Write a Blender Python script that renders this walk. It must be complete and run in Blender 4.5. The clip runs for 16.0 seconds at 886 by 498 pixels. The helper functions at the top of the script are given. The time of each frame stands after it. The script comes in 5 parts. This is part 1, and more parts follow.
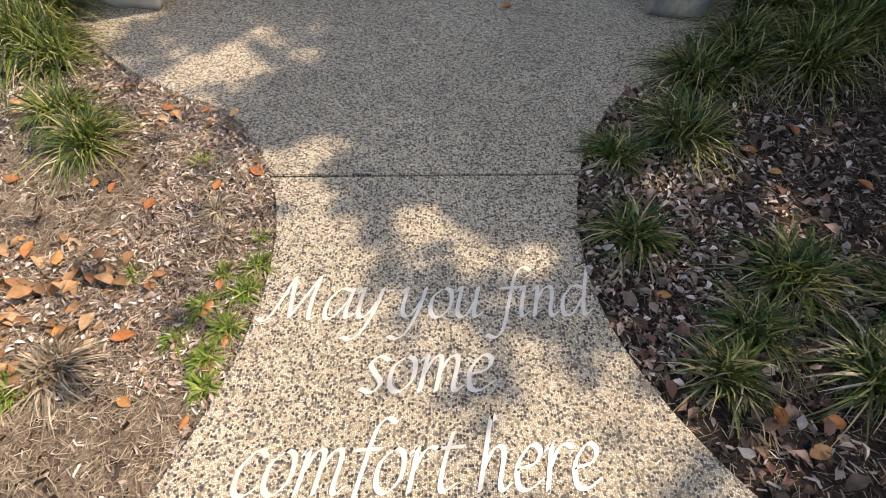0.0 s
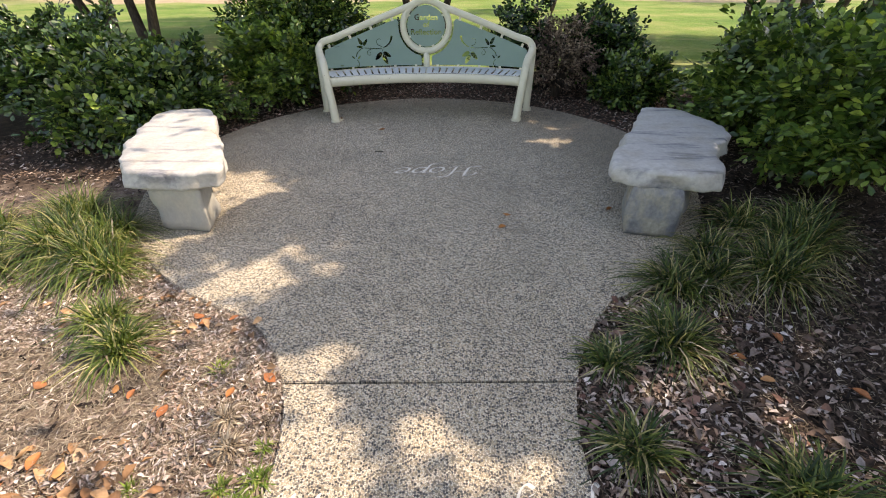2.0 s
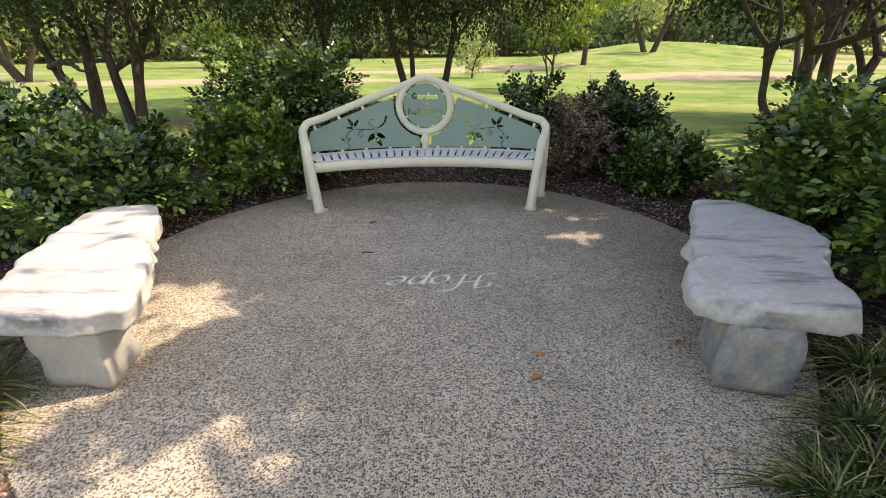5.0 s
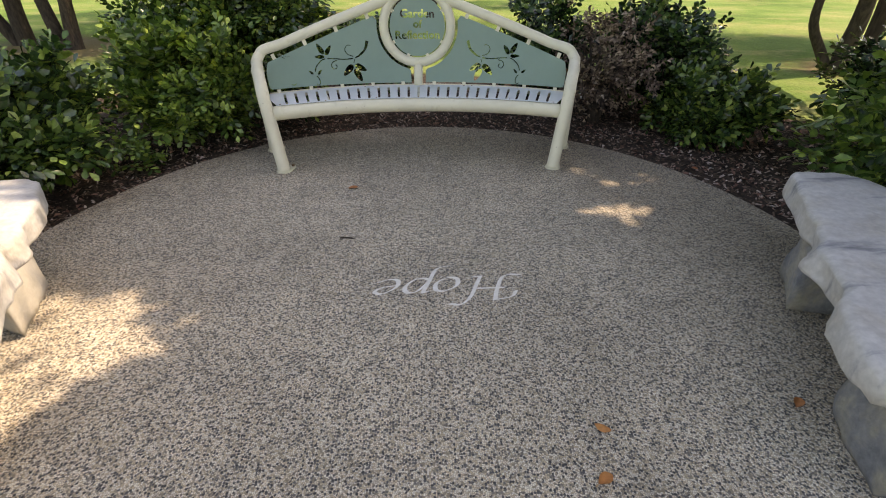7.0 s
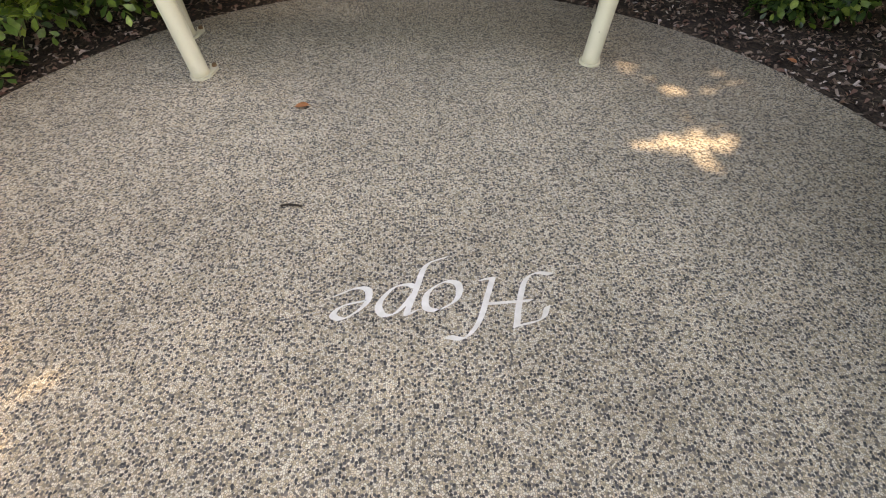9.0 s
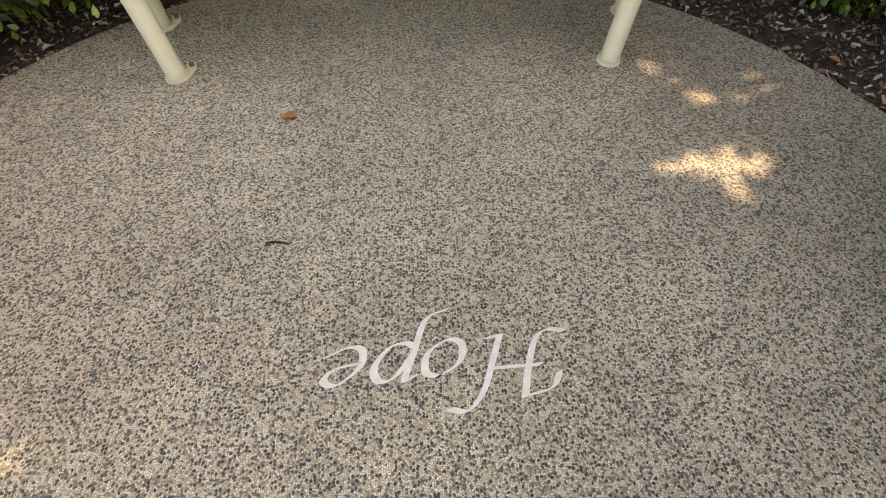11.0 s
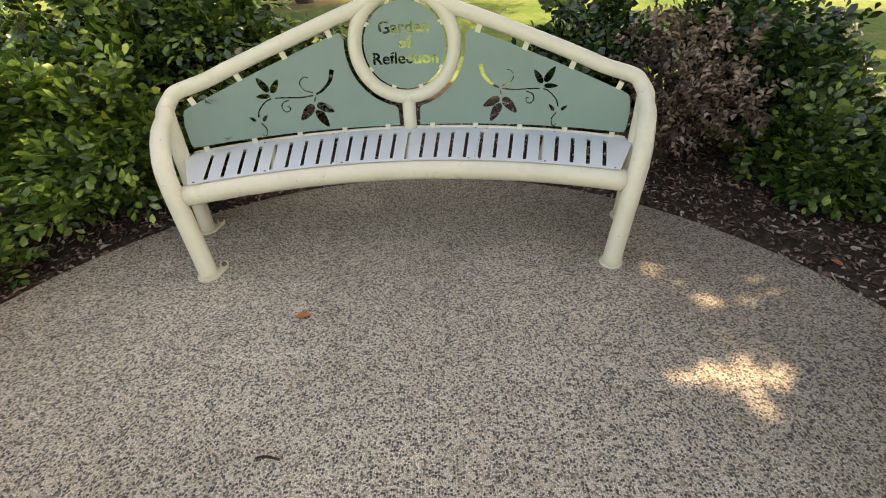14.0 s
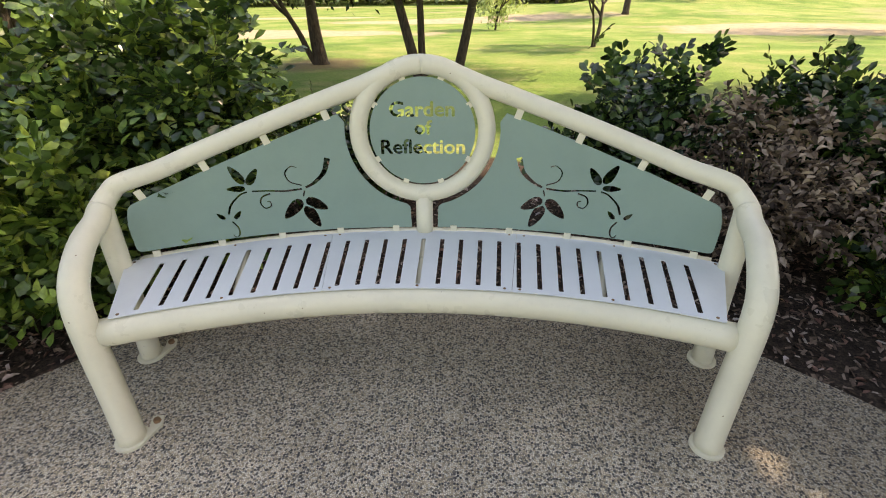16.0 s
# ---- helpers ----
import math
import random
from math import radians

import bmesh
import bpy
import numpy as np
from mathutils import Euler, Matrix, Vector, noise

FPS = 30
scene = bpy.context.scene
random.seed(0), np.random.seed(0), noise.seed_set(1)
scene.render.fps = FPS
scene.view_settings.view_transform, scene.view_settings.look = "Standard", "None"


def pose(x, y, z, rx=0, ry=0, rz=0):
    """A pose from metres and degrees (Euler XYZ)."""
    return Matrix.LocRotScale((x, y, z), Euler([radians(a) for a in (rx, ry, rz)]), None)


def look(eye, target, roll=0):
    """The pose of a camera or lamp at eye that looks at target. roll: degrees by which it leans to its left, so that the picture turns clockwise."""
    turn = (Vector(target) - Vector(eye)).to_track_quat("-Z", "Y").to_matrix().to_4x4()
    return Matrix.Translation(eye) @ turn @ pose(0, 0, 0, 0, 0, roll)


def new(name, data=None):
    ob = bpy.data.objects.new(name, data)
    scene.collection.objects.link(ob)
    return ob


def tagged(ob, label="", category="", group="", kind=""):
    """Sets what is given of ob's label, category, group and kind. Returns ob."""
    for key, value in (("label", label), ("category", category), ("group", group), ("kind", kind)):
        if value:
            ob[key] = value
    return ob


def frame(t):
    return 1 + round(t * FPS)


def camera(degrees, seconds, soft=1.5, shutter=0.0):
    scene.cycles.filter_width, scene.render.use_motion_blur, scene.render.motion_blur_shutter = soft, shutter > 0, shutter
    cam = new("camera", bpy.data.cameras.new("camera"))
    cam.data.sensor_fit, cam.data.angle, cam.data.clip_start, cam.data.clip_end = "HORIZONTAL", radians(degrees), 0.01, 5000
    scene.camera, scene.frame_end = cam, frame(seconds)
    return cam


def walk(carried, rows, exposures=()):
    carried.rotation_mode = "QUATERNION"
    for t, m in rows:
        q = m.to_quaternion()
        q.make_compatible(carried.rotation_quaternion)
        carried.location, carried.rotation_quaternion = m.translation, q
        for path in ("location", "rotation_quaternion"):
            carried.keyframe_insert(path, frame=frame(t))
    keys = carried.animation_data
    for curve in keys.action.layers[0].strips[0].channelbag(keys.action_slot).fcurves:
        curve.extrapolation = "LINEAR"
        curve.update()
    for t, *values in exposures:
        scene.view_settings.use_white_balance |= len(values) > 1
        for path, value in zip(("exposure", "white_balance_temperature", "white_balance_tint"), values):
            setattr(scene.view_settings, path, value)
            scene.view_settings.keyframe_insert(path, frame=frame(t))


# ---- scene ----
cam = camera(89.1, 16.0, 1.0)
PATH = [
    (0, (0.139, 0.049, 1.392), (0.181, 1.183, -0.255), 1.1),
    (0.4, (0.152, 0.036, 1.43), (0.177, 1.309, -0.112), 0.3),
    (0.5, (0.154, 0.045, 1.433), (0.178, 1.35, -0.082), 0.5),
    (1, (0.169, 0.039, 1.481), (0.181, 1.496, 0.112), 0.1),
    (1.5, (0.168, 0.028, 1.527), (0.178, 1.61, 0.304), 0.0),
    (2, (0.171, 0.025, 1.565), (0.174, 1.712, 0.492), -0.3),
    (2.5, (0.193, 0.047, 1.562), (0.181, 1.816, 0.629), -0.6),
    (3, (0.195, 0.098, 1.553), (0.183, 1.927, 0.744), -0.6),
    (3.2, (0.172, 0.146, 1.545), (0.169, 1.992, 0.774), -0.6),
    (5.3, (0.103, 1.174, 1.475), (0.128, 2.989, 0.636), -0.6),
    (5.5, (0.054, 1.274, 1.486), (0.096, 3.078, 0.625), -0.4),
    (6, (-0.008, 1.479, 1.474), (0.049, 3.25, 0.545), 0.0),
    (6.5, (0.016, 1.722, 1.431), (0.065, 3.452, 0.427), 0.0),
    (7, (0.03, 1.975, 1.421), (0.102, 3.645, 0.324), 0.2),
    (7.5, (-0.012, 2.277, 1.389), (0.103, 3.859, 0.172), 0.6),
    (8, (-0.022, 2.538, 1.36), (0.08, 4.02, 0.021), 0.2),
    (8.5, (0.051, 2.789, 1.303), (0.129, 4.154, -0.157), -0.1),
    (8.7, (0.066, 2.868, 1.285), (0.15, 4.186, -0.216), -0.1),
    (10.8, (0.094, 3.294, 1.323), (0.163, 4.399, -0.342), -0.2),
    (11, (0.098, 3.308, 1.336), (0.163, 4.425, -0.321), -0.2),
    (11.5, (0.109, 3.34, 1.36), (0.163, 4.518, -0.255), -0.5),
    (12, (0.108, 3.369, 1.39), (0.156, 4.641, -0.153), -0.9),
    (12.3, (0.129, 3.377, 1.409), (0.162, 4.709, -0.082), -1.4),
    (12.5, (0.128, 3.394, 1.432), (0.163, 4.764, -0.025), -1.4),
    (13, (0.145, 3.405, 1.461), (0.165, 4.875, 0.105), -1.9),
    (13.5, (0.169, 3.409, 1.473), (0.162, 4.965, 0.218), -2.3),
    (14, (0.197, 3.436, 1.466), (0.173, 5.055, 0.292), -2.4),
    (14.5, (0.141, 3.604, 1.42), (0.141, 5.259, 0.298), -1.9),
    (15, (0.071, 3.836, 1.421), (0.079, 5.517, 0.338), -1.5),
    (15.5, (0.081, 4.037, 1.416), (0.064, 5.75, 0.383), -1.0),
    (16, (0.125, 4.202, 1.433), (0.079, 5.943, 0.45), -0.6),
]
EXPOSURE = [(0.0, 1.14, 8900, 17), (1.0, 1.34, 8900, 17), (3.0, 1.52, 8800, 18), (5.5, 1.66, 9400, 20), (6.5, 1.54, 9500, 20), (7.0, 1.58, 9800, 20), (8.0, 2.1, 10600, 20), (8.5, 2.22, 11000, 20), (11.0, 2.11, 13200, 20), (12.5, 2.02, 12900, 20), (14.0, 2.03, 11700, 19), (16.0, 1.92, 10300, 19)]
walk(cam, [(t, look(eye, target, roll)) for t, eye, target, roll in PATH], EXPOSURE)

# ---- world, sun ----
SUN = Vector((0.65, 0.12, 0.75)).normalized()
world = bpy.data.worlds.new("world")
scene.world = world
world.use_nodes = True
wn = world.node_tree.nodes
sky = wn.new("ShaderNodeTexSky")
sky.sky_type = "NISHITA"
sky.sun_disc = False
sky.sun_elevation = math.asin(SUN.z)
sky.sun_rotation = math.atan2(SUN.x, SUN.y)
wn["Background"].inputs["Strength"].default_value = 0.138
world.node_tree.links.new(sky.outputs[0], wn["Background"].inputs["Color"])
sun = new("sun", bpy.data.lights.new("sun", "SUN"))
sun.data.energy = 2.25
sun.data.angle = radians(0.55)
sun.data.color = (1.0, 0.965, 0.905)
sun.matrix_world = look(SUN * 50, (0, 0, 0))


# ---- materials ----
class Mat:
    """A small builder for node materials."""

    def __init__(self, name, rough=0.7, metal=0.0, spec=0.5):
        self.m = bpy.data.materials.new(name)
        self.m.use_nodes = True
        self.t = self.m.node_tree
        self.b = self.t.nodes["Principled BSDF"]
        self.b.inputs["Roughness"].default_value = rough
        self.b.inputs["Metallic"].default_value = metal
        self.b.inputs["Specular IOR Level"].default_value = spec
        self.co = self.t.nodes.new("ShaderNodeNewGeometry")

    def n(self, kind, **put):
        node = self.t.nodes.new(kind)
        for k, v in put.items():
            if k in node.inputs:
                node.inputs[k].default_value = v
        return node

    def link(self, a, b):
        self.t.links.new(a, b)

    def pos(self, sx=1.0, sy=1.0, sz=1.0):
        mp = self.n("ShaderNodeMapping")
        mp.inputs["Scale"].default_value = (sx, sy, sz)
        self.link(self.co.outputs["Position"], mp.inputs["Vector"])
        return mp.outputs[0]

    def noise(self, scale, detail=4.0, rough=0.55, vec=None):
        nd = self.n("ShaderNodeTexNoise", Scale=scale, Detail=detail, Roughness=rough)
        self.link(vec or self.co.outputs["Position"], nd.inputs["Vector"])
        return nd.outputs[0]

    def ramp(self, fac, stops, constant=False):
        rp = self.n("ShaderNodeValToRGB")
        rp.color_ramp.interpolation = "CONSTANT" if constant else "LINEAR"
        els = rp.color_ramp.elements
        while len(els) < len(stops):
            els.new(0.5)
        for e, (p, c) in zip(els, stops):
            e.position = p
            e.color = (*c, 1) if len(c) == 3 else c
        self.link(fac, rp.inputs[0])
        return rp.outputs[0]

    def mix(self, fac, a, b, mode="MIX"):
        mx = self.n("ShaderNodeMix")
        mx.data_type = "RGBA"
        mx.blend_type = mode
        for k, v in ((0, fac), (6, a), (7, b)):
            if isinstance(v, (int, float)):
                mx.inputs[k].default_value = v
            elif isinstance(v, tuple):
                mx.inputs[k].default_value = (*v, 1)
            else:
                self.link(v, mx.inputs[k])
        return mx.outputs[2]

    def math(self, op, a, b=0.0):
        nd = self.n("ShaderNodeMath")
        nd.operation = op
        for k, v in ((0, a), (1, b)):
            if isinstance(v, (int, float)):
                nd.inputs[k].default_value = v
            else:
                self.link(v, nd.inputs[k])
        return nd.outputs[0]

    def color(self, c):
        self.link(c, self.b.inputs["Base Color"])

    def rough(self, c):
        self.link(c, self.b.inputs["Roughness"])

    def bump(self, h, strength=0.5, dist=0.01):
        bp = self.n("ShaderNodeBump", Strength=strength, Distance=dist)
        self.link(h, bp.inputs["Height"])
        self.link(bp.outputs[0], self.b.inputs["Normal"])


def g(v):
    return (v, v, v)


def make_aggregate():
    """Tan pebbles with larger grey ones strewn among them, a little proud of the cement."""
    m = Mat("exposed_aggregate", 0.75)
    wob = m.mix(0.006, m.co.outputs["Position"], m.n("ShaderNodeTexNoise", Scale=60.0).outputs[1], "ADD")

    def cells(scale, edge=False):
        v = m.n("ShaderNodeTexVoronoi", Scale=scale)
        v.voronoi_dimensions = "2D"
        if edge:
            v.feature = "DISTANCE_TO_EDGE"
        m.link(wob, v.inputs["Vector"])
        return v

    def split(v):
        sep = m.n("ShaderNodeSeparateColor")
        m.link(v.outputs["Color"], sep.inputs[0])
        return sep.outputs

    fine, rim, big = cells(155.0), cells(155.0, True), cells(98.0)
    tint, pick = split(fine), split(big)
    stone = m.ramp(tint[0], [(0.0, (0.16, 0.14, 0.125)), (0.07, (0.33, 0.27, 0.19)), (0.2, (0.58, 0.47, 0.32)), (0.40, (0.78, 0.66, 0.49)),
                             (0.62, (0.85, 0.78, 0.64)), (0.88, (0.64, 0.56, 0.45))], True)
    gap = m.ramp(rim.outputs[0], [(0.02, g(0.0)), (0.16, g(1.0))])
    col = m.mix(gap, (0.22, 0.185, 0.145), stone)
    drift = m.math("MULTIPLY", m.math("SUBTRACT", m.noise(42.0, 3, 0.6), 0.5), 1.3)
    chosen = m.ramp(m.math("ADD", pick[0], drift), [(0.0, g(1.0)), (0.34, g(0.0))], True)
    dome = m.ramp(big.outputs["Distance"], [(0.40, g(1.0)), (0.52, g(0.0))])
    grey = m.ramp(pick[1], [(0.0, (0.05, 0.049, 0.05)), (0.4, (0.10, 0.096, 0.094)), (0.75, (0.16, 0.148, 0.138)), (0.92, (0.24, 0.212, 0.18))], True)
    dark = m.math("MULTIPLY", chosen, dome)
    col = m.mix(dark, col, grey)
    dirt = m.ramp(m.noise(1.1, 5), [(0.3, g(0.82)), (0.62, g(1.06))])
    dirt2 = m.ramp(m.noise(9.0, 4), [(0.3, g(0.86)), (0.7, g(1.08))])
    col = m.mix(1.0, m.mix(1.0, col, dirt, "MULTIPLY"), dirt2, "MULTIPLY")
    # Pad darkens outward, most on the right: rim staining plus shade put into colour.
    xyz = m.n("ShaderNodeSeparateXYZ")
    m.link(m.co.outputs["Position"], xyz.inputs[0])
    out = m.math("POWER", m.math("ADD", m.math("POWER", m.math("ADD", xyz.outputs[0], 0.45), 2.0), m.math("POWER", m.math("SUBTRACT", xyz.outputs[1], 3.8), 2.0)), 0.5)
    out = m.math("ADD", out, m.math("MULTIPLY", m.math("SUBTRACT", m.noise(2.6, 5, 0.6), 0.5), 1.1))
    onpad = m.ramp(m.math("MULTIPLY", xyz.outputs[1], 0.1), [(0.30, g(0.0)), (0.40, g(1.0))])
    stain_shade = m.math("MULTIPLY", m.ramp(m.math("MULTIPLY", out, 0.25), [(0.36, g(0.0)), (0.60, g(0.85))]), onpad)
    col = m.mix(stain_shade, col, m.mix(1.0, col, (0.62, 0.605, 0.59), "MULTIPLY"))
    m.color(col)
    m.rough(m.ramp(tint[2], [(0.0, g(0.5)), (1.0, g(0.85))]))
    height = m.math("MAXIMUM", m.ramp(rim.outputs[0], [(0.0, g(0.0)), (0.25, g(1.0))]), m.math("MULTIPLY", dark, 1.2))
    m.bump(height, 0.55, 0.004)
    return m.m


def make_ground():
    """Bark and soil near the seating ring, lawn beyond it with worn earth patches."""
    m = Mat("ground", 0.95, spec=0.15)
    xyz = m.n("ShaderNodeSeparateXYZ")
    m.link(m.co.outputs["Position"], xyz.inputs[0])
    x, y = xyz.outputs[0], xyz.outputs[1]
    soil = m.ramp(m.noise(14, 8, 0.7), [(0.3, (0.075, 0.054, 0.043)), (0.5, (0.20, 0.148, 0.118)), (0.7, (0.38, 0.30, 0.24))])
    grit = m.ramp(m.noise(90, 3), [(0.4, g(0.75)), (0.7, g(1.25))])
    # Mulched soil to the right and rear, also darkened to deepen the shade there.
    shaded_humus = m.ramp(m.noise(18, 8, 0.7), [(0.3, (0.028, 0.020, 0.016)), (0.55, (0.075, 0.054, 0.042)), (0.75, (0.17, 0.128, 0.10))])
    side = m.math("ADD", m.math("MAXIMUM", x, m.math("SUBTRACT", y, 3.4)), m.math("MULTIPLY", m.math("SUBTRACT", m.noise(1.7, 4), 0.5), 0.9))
    soil = m.mix(m.ramp(side, [(0.0, g(0.0)), (0.35, g(1.0))]), soil, shaded_humus)
    soil = m.mix(1.0, soil, grit, "MULTIPLY")
    lawn = m.ramp(m.noise(0.35, 6, 0.6), [(0.32, (0.085, 0.17, 0.04)), (0.5, (0.15, 0.245, 0.06)), (0.68, (0.26, 0.30, 0.11))])
    blade = m.ramp(m.noise(26, 6, 0.75), [(0.3, g(0.6)), (0.7, g(1.3))])
    dry = m.ramp(m.noise(0.8, 6, 0.65, m.pos(0.8, 1.3, 1)), [(0.5, g(0.0)), (0.68, g(0.6))])
    lawn = m.mix(dry, lawn, (0.37, 0.335, 0.155))
    lawn = m.mix(1.0, lawn, blade, "MULTIPLY")
    worn = m.ramp(m.noise(1.0, 5, 0.55, m.pos(0.05, 0.10, 1)), [(0.56, g(0.0)), (0.66, g(0.8))])
    far = m.ramp(m.math("MULTIPLY", y, 0.01), [(0.16, g(0.0)), (0.22, g(1.0))])
    worn = m.math("MULTIPLY", worn, far)
    for ex, ey, ea, eb in ((15.5, 26.0, 7.0, 4.0), (-11.0, 26.0, 11.0, 2.6), (1.0, 34.0, 9.0, 2.6), (13.0, 43.0, 7.0, 3.0), (-12.0, 40.0, 8.0, 1.6)):
        q = m.math("ADD", m.math("POWER", m.math("DIVIDE", m.math("SUBTRACT", x, ex), ea), 2.0), m.math("POWER", m.math("DIVIDE", m.math("SUBTRACT", y, ey), eb), 2.0))
        q = m.math("ADD", q, m.math("MULTIPLY", m.math("SUBTRACT", m.noise(0.35, 5), 0.5), 2.4))
        worn = m.math("MAXIMUM", worn, m.ramp(q, [(0.55, g(1.0)), (1.0, g(0.0))]))
    earth = m.ramp(m.noise(3, 6), [(0.3, (0.34, 0.25, 0.18)), (0.7, (0.48, 0.38, 0.29))])
    lawn = m.mix(m.math("MULTIPLY", worn, 0.85), lawn, earth)
    dx = m.math("POWER", m.math("DIVIDE", m.math("ADD", x, 0.5), 6.0), 2.0)
    dy = m.math("POWER", m.math("DIVIDE", m.math("SUBTRACT", y, 2.6), 6.2), 2.0)
    dist = m.math("ADD", m.math("ADD", dx, dy), m.math("MULTIPLY", m.math("SUBTRACT", m.noise(1.3, 4), 0.5), 0.5))
    bed = m.ramp(dist, [(0.95, g(1.0)), (1.06, g(0.0))])
    for tx, ty, tr in ((-6.6, 10.9, 1.9), (6.4, 8.8, 1.0), (-3.1, 16.0, 1.4)):
        away = m.math("ADD", m.math("POWER", m.math("SUBTRACT", x, tx), 2.0), m.math("POWER", m.math("SUBTRACT", y, ty), 2.0))
        away = m.math("ADD", m.math("DIVIDE", away, tr * tr), m.math("SUBTRACT", m.noise(1.6, 4), 0.5))
        away = m.math("ADD", away, m.math("SUBTRACT", m.noise(7.0, 4), 0.5))
        lawn = m.mix(m.ramp(away, [(0.3, g(0.75)), (1.0, g(0.0))]), lawn, (0.17, 0.11, 0.075))
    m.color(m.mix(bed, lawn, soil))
    m.bump(m.noise(60, 6, 0.7), 0.7, 0.02)
    return m.m


def make_island(name, stops, rough=0.7, spec=0.3, trans=0.0, vary=0.35):
    """Small pieces (leaves, blades, chips) that each take their own tint."""
    m = Mat(name, rough, spec=spec)
    col = m.ramp(m.co.outputs["Random Per Island"], stops)
    col = m.mix(1.0, col, m.ramp(m.noise(35, 3), [(0.3, g(1 - vary)), (0.7, g(1 + vary))]), "MULTIPLY")
    col = m.mix(1.0, col, m.ramp(m.noise(1.5, 2), [(0.3, g(0.8)), (0.7, g(1.15))]), "MULTIPLY")
    m.color(col)
    if trans:
        out = m.t.nodes["Material Output"]
        tr = m.n("ShaderNodeBsdfTranslucent")
        m.link(m.mix(1.0, col, (1.5, 1.6, 0.6), "MULTIPLY"), tr.inputs[0])
        mx = m.n("ShaderNodeMixShader")
        mx.inputs[0].default_value = trans
        m.link(m.b.outputs[0], mx.inputs[1])
        m.link(tr.outputs[0], mx.inputs[2])
        m.link(mx.outputs[0], out.inputs[0])
    return m.m


def make_paint(name, c, rough=0.35, chips=None, dirt=0.25):
    m = Mat(name, rough)
    col = m.mix(m.math("MULTIPLY", m.ramp(m.noise(5, 6, 0.65), [(0.45, g(0)), (0.75, g(1))]), dirt), c, tuple(v * 0.55 for v in c))
    col = m.mix(m.math("MULTIPLY", m.ramp(m.noise(70, 3), [(0.55, g(0)), (0.75, g(1))]), dirt * 0.6), col, tuple(v * 0.7 for v in c))
    if chips:
        col = m.mix(m.ramp(m.noise(38, 2), [(0.77, g(0)), (0.785, g(1))]), col, chips)
    m.color(col)
    m.rough(m.ramp(m.noise(12, 4), [(0.3, g(rough - 0.08)), (0.7, g(rough + 0.18))]))
    m.bump(m.noise(160, 3), 0.06, 0.003)
    return m.m


def make_marble():
    m = Mat("white_marble", 0.6, spec=0.3)
    vein = m.noise(2.2, 8, 0.6, m.pos(0.9, 4.5, 2.0))
    col = m.ramp(vein, [(0.29, (0.16, 0.17, 0.195)), (0.37, (0.35, 0.35, 0.36)), (0.44, (0.53, 0.52, 0.50)), (0.75, (0.62, 0.605, 0.57))])
    stain = m.ramp(m.noise(6, 6, 0.6), [(0.48, g(0)), (0.75, g(1))])
    col = m.mix(m.math("MULTIPLY", stain, 0.45), col, (0.42, 0.35, 0.24))
    col = m.mix(1.0, col, m.ramp(m.noise(40, 5), [(0.3, g(0.82)), (0.7, g(1.05))]), "MULTIPLY")
    m.color(col)
    m.bump(m.noise(18, 8, 0.65), 0.5, 0.012)
    return m.m


def make_blue_stone(name, lift, warm):
    """Veined block stone, from blue-grey to a pale warm grey."""
    m = Mat(name, 0.6, spec=0.3)
    vein = m.noise(4.5, 8, 0.62, m.pos(1.6, 1.2, 0.9))
    col = m.ramp(vein, [(0.32, (0.09, 0.105, 0.135)), (0.45, (0.22, 0.23, 0.245)), (0.55, (0.33, 0.31, 0.26)), (0.72, (0.50, 0.475, 0.42))])
    col = m.mix(1.0, col, m.ramp(m.noise(45, 5), [(0.3, g(0.75)), (0.7, g(1.1))]), "MULTIPLY")
    m.color(m.mix(lift, col, warm))
    m.bump(m.noise(22, 8, 0.65), 0.55, 0.012)
    return m.m


def make_bark():
    m = Mat("bark", 0.9, spec=0.2)
    col = m.ramp(m.noise(9, 7, 0.65, m.pos(3, 3, 0.7)), [(0.3, (0.028, 0.022, 0.018)), (0.7, (0.105, 0.082, 0.066))])
    m.color(col)
    m.bump(m.noise(12, 7, 0.7, m.pos(3, 3, 0.6)), 0.8, 0.03)
    return m.m


def make_steel():
    m = Mat("brushed_steel", 0.42, 0.42)
    m.color(m.ramp(m.noise(30, 5), [(0.3, (0.76, 0.73, 0.66)), (0.7, (0.90, 0.87, 0.81))]))
    m.rough(m.ramp(m.noise(14, 4), [(0.3, g(0.38)), (0.7, g(0.55))]))
    m.bump(m.noise(200, 2), 0.05, 0.002)
    return m.m


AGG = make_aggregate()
GROUND = make_ground()
CREAM = make_paint("cream_paint", (0.73, 0.69, 0.53), 0.32, (0.22, 0.15, 0.09), 0.2)
GREEN = make_paint("sage_paint", (0.21, 0.315, 0.265), 0.42, None, 0.15)
SEAT = make_paint("pale_grey_paint", (0.67, 0.71, 0.725), 0.38, None, 0.12)
RUST = make_paint("rusty_steel", (0.26, 0.15, 0.08), 0.8, None, 0.6)
MARBLE = make_marble()
BLUESTONE = make_blue_stone("grey_marble", 0.1, (0.5, 0.47, 0.42))
PALESTONE = make_blue_stone("pale_marble", 0.6, (0.56, 0.53, 0.47))
BARK = make_bark()
STEEL = make_steel()
JOINT = make_paint("joint_filler", (0.06, 0.055, 0.05), 0.9)
LEAF = make_island("shrub_leaf", [(0.0, (0.010, 0.028, 0.011)), (0.5, (0.022, 0.056, 0.017)), (0.82, (0.05, 0.11, 0.027)), (1.0, (0.12, 0.19, 0.042))], 0.27, 0.7, 0.07)
